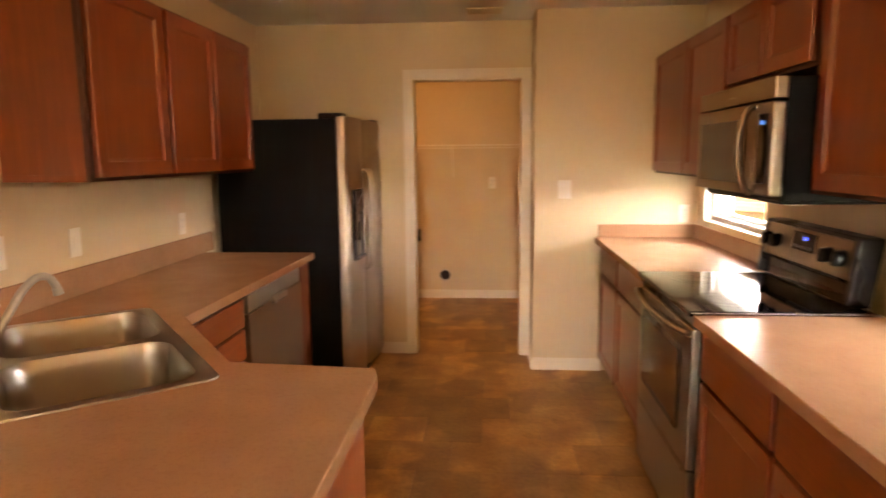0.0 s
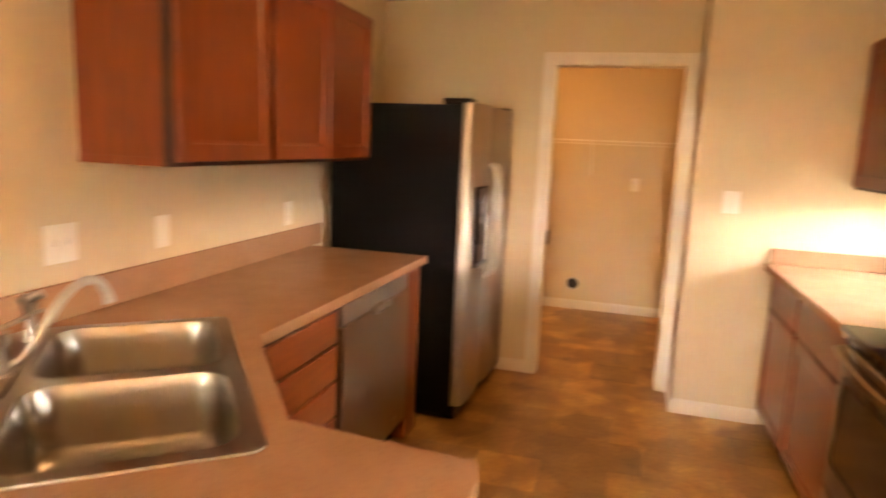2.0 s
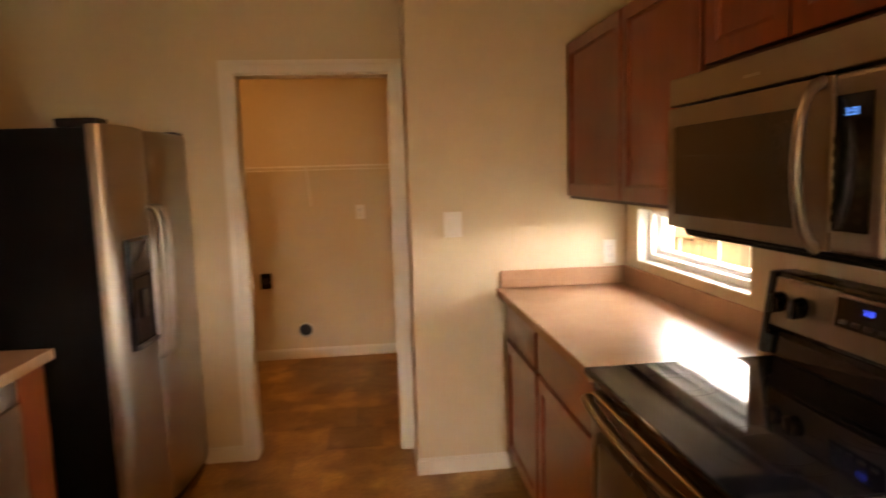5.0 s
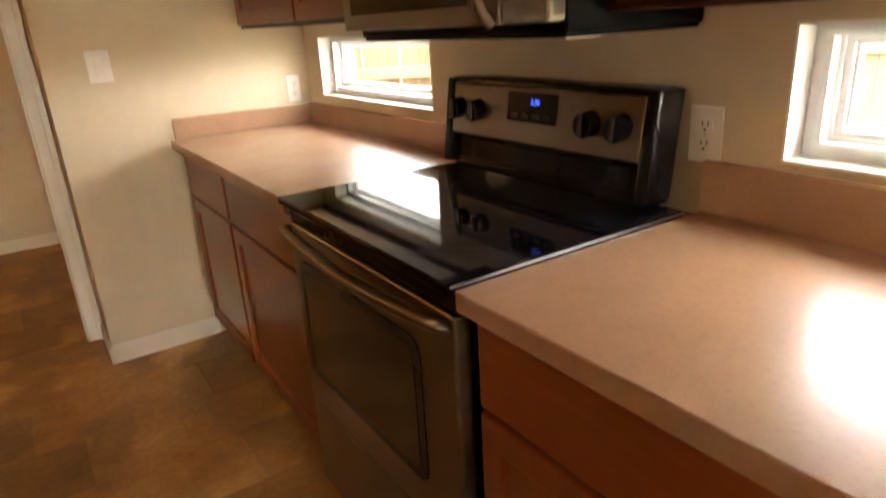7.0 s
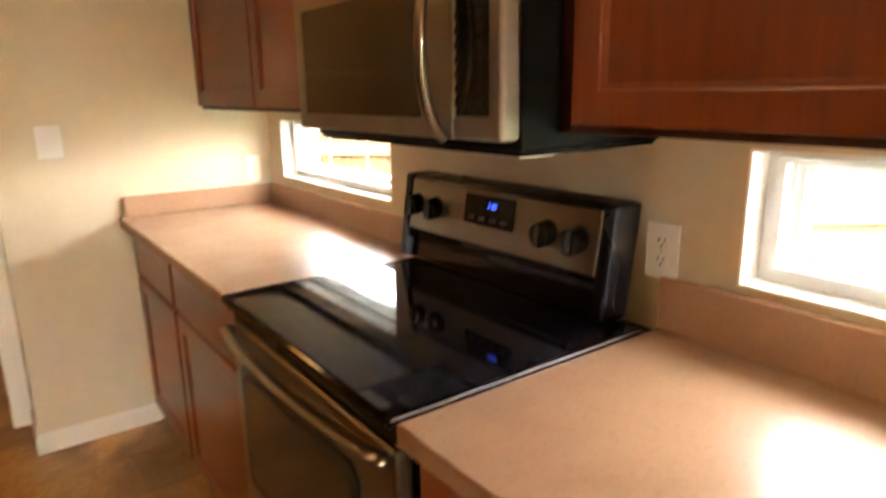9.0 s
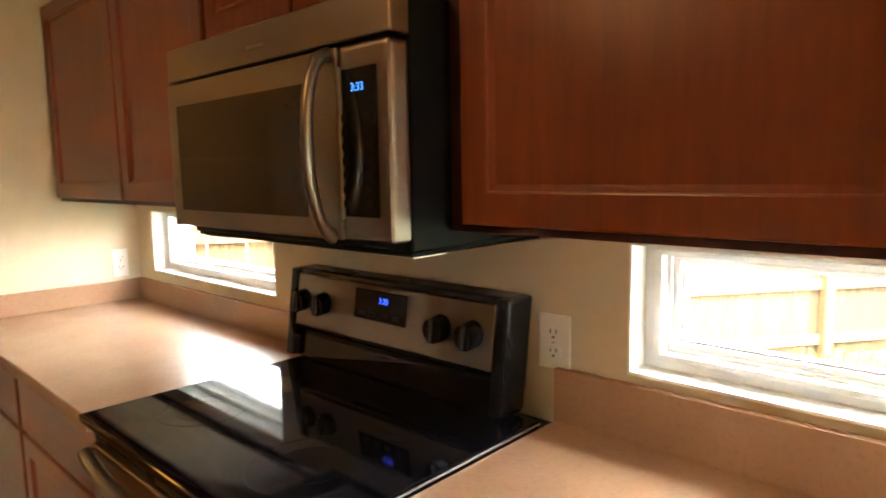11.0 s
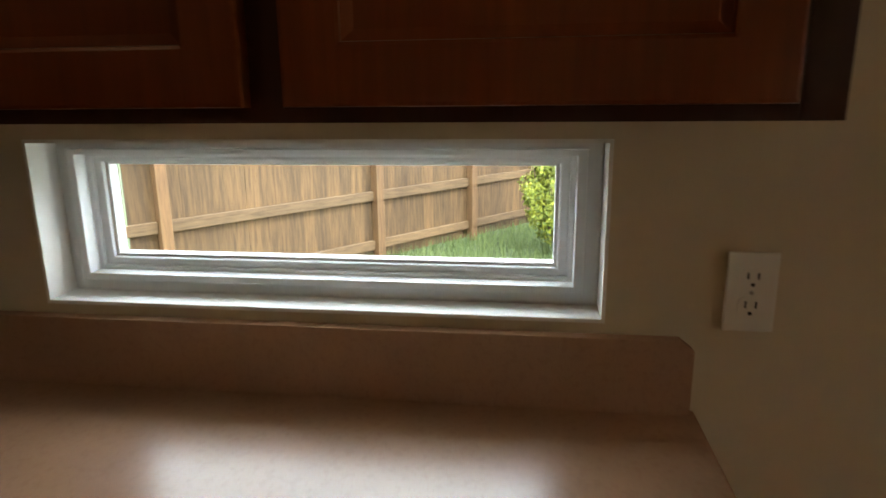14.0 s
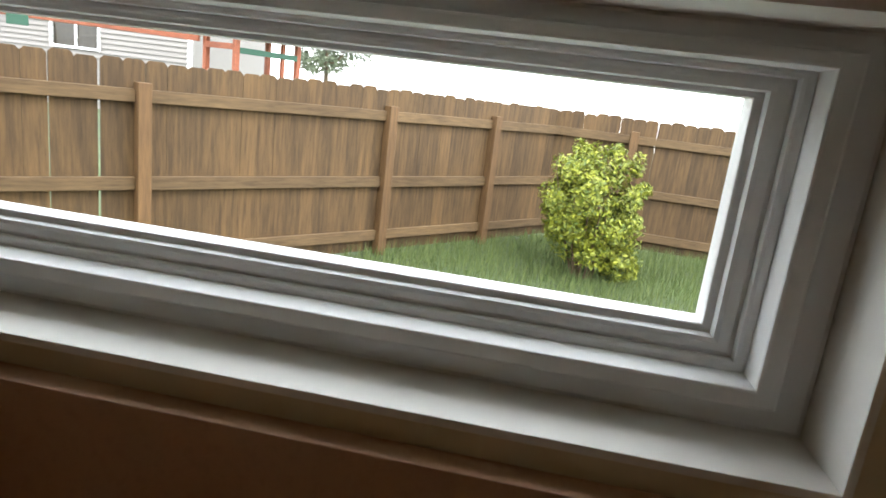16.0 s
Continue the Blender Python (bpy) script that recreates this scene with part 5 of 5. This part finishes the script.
    for dx in (-1.1, 1.1):
        part("swing_leg", tube(bmesh.new(), [(12.16, 11.9, 1.80), (12.16 + dx, 12.1, fall(12.5) - 0.05)], 0.05, 8), REDWOOD, t)


playset()


def neighbour_house():
    x, y0, y1 = 26.0, 14.9, 32.0
    low = fall(x) - 0.4
    t = thing("house", x + 4, (y0 + y1) / 2, low, "neighbouring house with pale grey lap siding", "house")
    wins = [(18.75, 20.70, 1.38, 2.76), (26.0, 27.6, 2.0, 3.6)]
    z, i = low, 0
    core = wall_with_holes("x", x + 0.02, x + 0.2, y0, y1, low, 5.6, wins)
    part("wall", core, SIDING, t)
    part("wall", boxed(x + 0.2, x + 8, y0, y0 + 0.2, low, 5.6), SIDING, t)
    while z < 5.5:
        spans = [(y0, y1)]
        for a, b, lo, hi in wins:
            if lo < z + 0.18 and hi > z:
                spans = [s for p, q in spans for s in ((p, min(q, a)), (max(p, b), q)) if s[1] - s[0] > 0.05]
        for p, q in spans:
            bm = bmesh.new()
            vs = [bm.verts.new(c) for c in ((x - 0.055, p, z), (x - 0.055, q, z), (x + 0.004, q, z + 0.2), (x + 0.004, p, z + 0.2))]
            lo = [bm.verts.new(c) for c in ((x + 0.02, p, z), (x + 0.02, q, z), (x + 0.02, q, z + 0.2), (x + 0.02, p, z + 0.2))]
            bm.faces.new(vs), bm.faces.new(lo[::-1])
            for k in range(4):
                bm.faces.new((vs[k], lo[k], lo[(k + 1) % 4], vs[(k + 1) % 4]))
            part("siding_board", bm, SIDING, t)
        z += 0.2
    for a, b, lo, hi in wins:
        bm = boxed(x - 0.09, x + 0.04, a - 0.1, a, lo - 0.1, hi + 0.1)
        box(bm, x - 0.09, x + 0.04, b, b + 0.1, lo - 0.1, hi + 0.1)
        box(bm, x - 0.09, x + 0.04, a, b, hi, hi + 0.1)
        box(bm, x - 0.09, x + 0.04, a, b, lo - 0.1, lo)
        box(bm, x - 0.02, x + 0.04, (a + b) / 2 - 0.04, (a + b) / 2 + 0.04, lo, hi)
        w = part("window", bm, VINYL_FRAME, t)
        part("pane", boxed(x + 0.05, x + 0.06, a, b, lo, hi), DARK_GLASS, w)
    part("corner_board", boxed(x - 0.04, x + 0.1, y0 - 0.02, y0 + 0.12, low, 5.6), VINYL_FRAME, t)
    bm = bmesh.new()
    prof = [(x - 0.5, 5.55), (x + 4, 8.2), (x + 8.5, 5.55), (x + 8.5, 5.7), (x + 4, 8.38), (x - 0.5, 5.7)]
    a, b = [bm.verts.new((px, y0 - 0.4, pz)) for px, pz in prof], [bm.verts.new((px, y1 + 0.4, pz)) for px, pz in prof]
    bm.faces.new(a), bm.faces.new(b[::-1])
    for k in range(6):
        bm.faces.new((a[k], a[(k + 1) % 6], b[(k + 1) % 6], b[k]))
    part("roof", bm, GREY_PLASTIC, t)


neighbour_house()

# the lot lies a little lower than the house and is turned against it
YARD = Matrix.Translation((1.423, 1.991, -0.115)) @ Matrix.Rotation(radians(2.85), 4, "Z") @ Matrix.Translation((-1.398, -1.799, 0))
for ob in [o for o in bpy.data.objects if o not in INDOORS and o.parent is None]:
    ob.matrix_basis = YARD @ ob.matrix_basis


# ---- floor tiles ----
def floor_tiles():
    rng = random.Random(7)
    size, gap = 0.305, 0.0008
    meshes = []
    for k in range(2):
        bm = boxed(-size / 2 + gap / 2, size / 2 - gap / 2, -size / 2 + gap / 2, size / 2 - gap / 2, -0.004, 0.0, 0.0006)
        meshes.append(mesh_of("tile", bm, TILE))
    rest = bmesh.new()
    rows = int((YB - BACK) / size) + 1
    for j in range(rows):
        y = YB - size * (j + 0.5)
        for i in range(11):
            x = -1.30 + size * (i + (0.5 if j % 2 else 0.0))
            if x > XR + 0.05 or y < BACK:
                continue
            if y > 0.2 and -1.0 < x < 1.3:
                ob = new("tile", meshes[rng.randrange(2)])
                ob.parent = FLOOR
                ob.matrix_basis = Matrix.Translation(Vector((x, y, 0)) - ORIGIN[FLOOR]) @ pose(0, 0, 0, 0, 0, 90 * rng.randrange(4))
            else:
                box(rest, x - size / 2 + gap / 2, x + size / 2 - gap / 2, y - size / 2 + gap / 2, y + size / 2 - gap / 2, -0.004, 0.0)
    ob = part("tiles", rest, TILE, FLOOR)
    tagged(ob, kind="stuff")


floor_tiles()
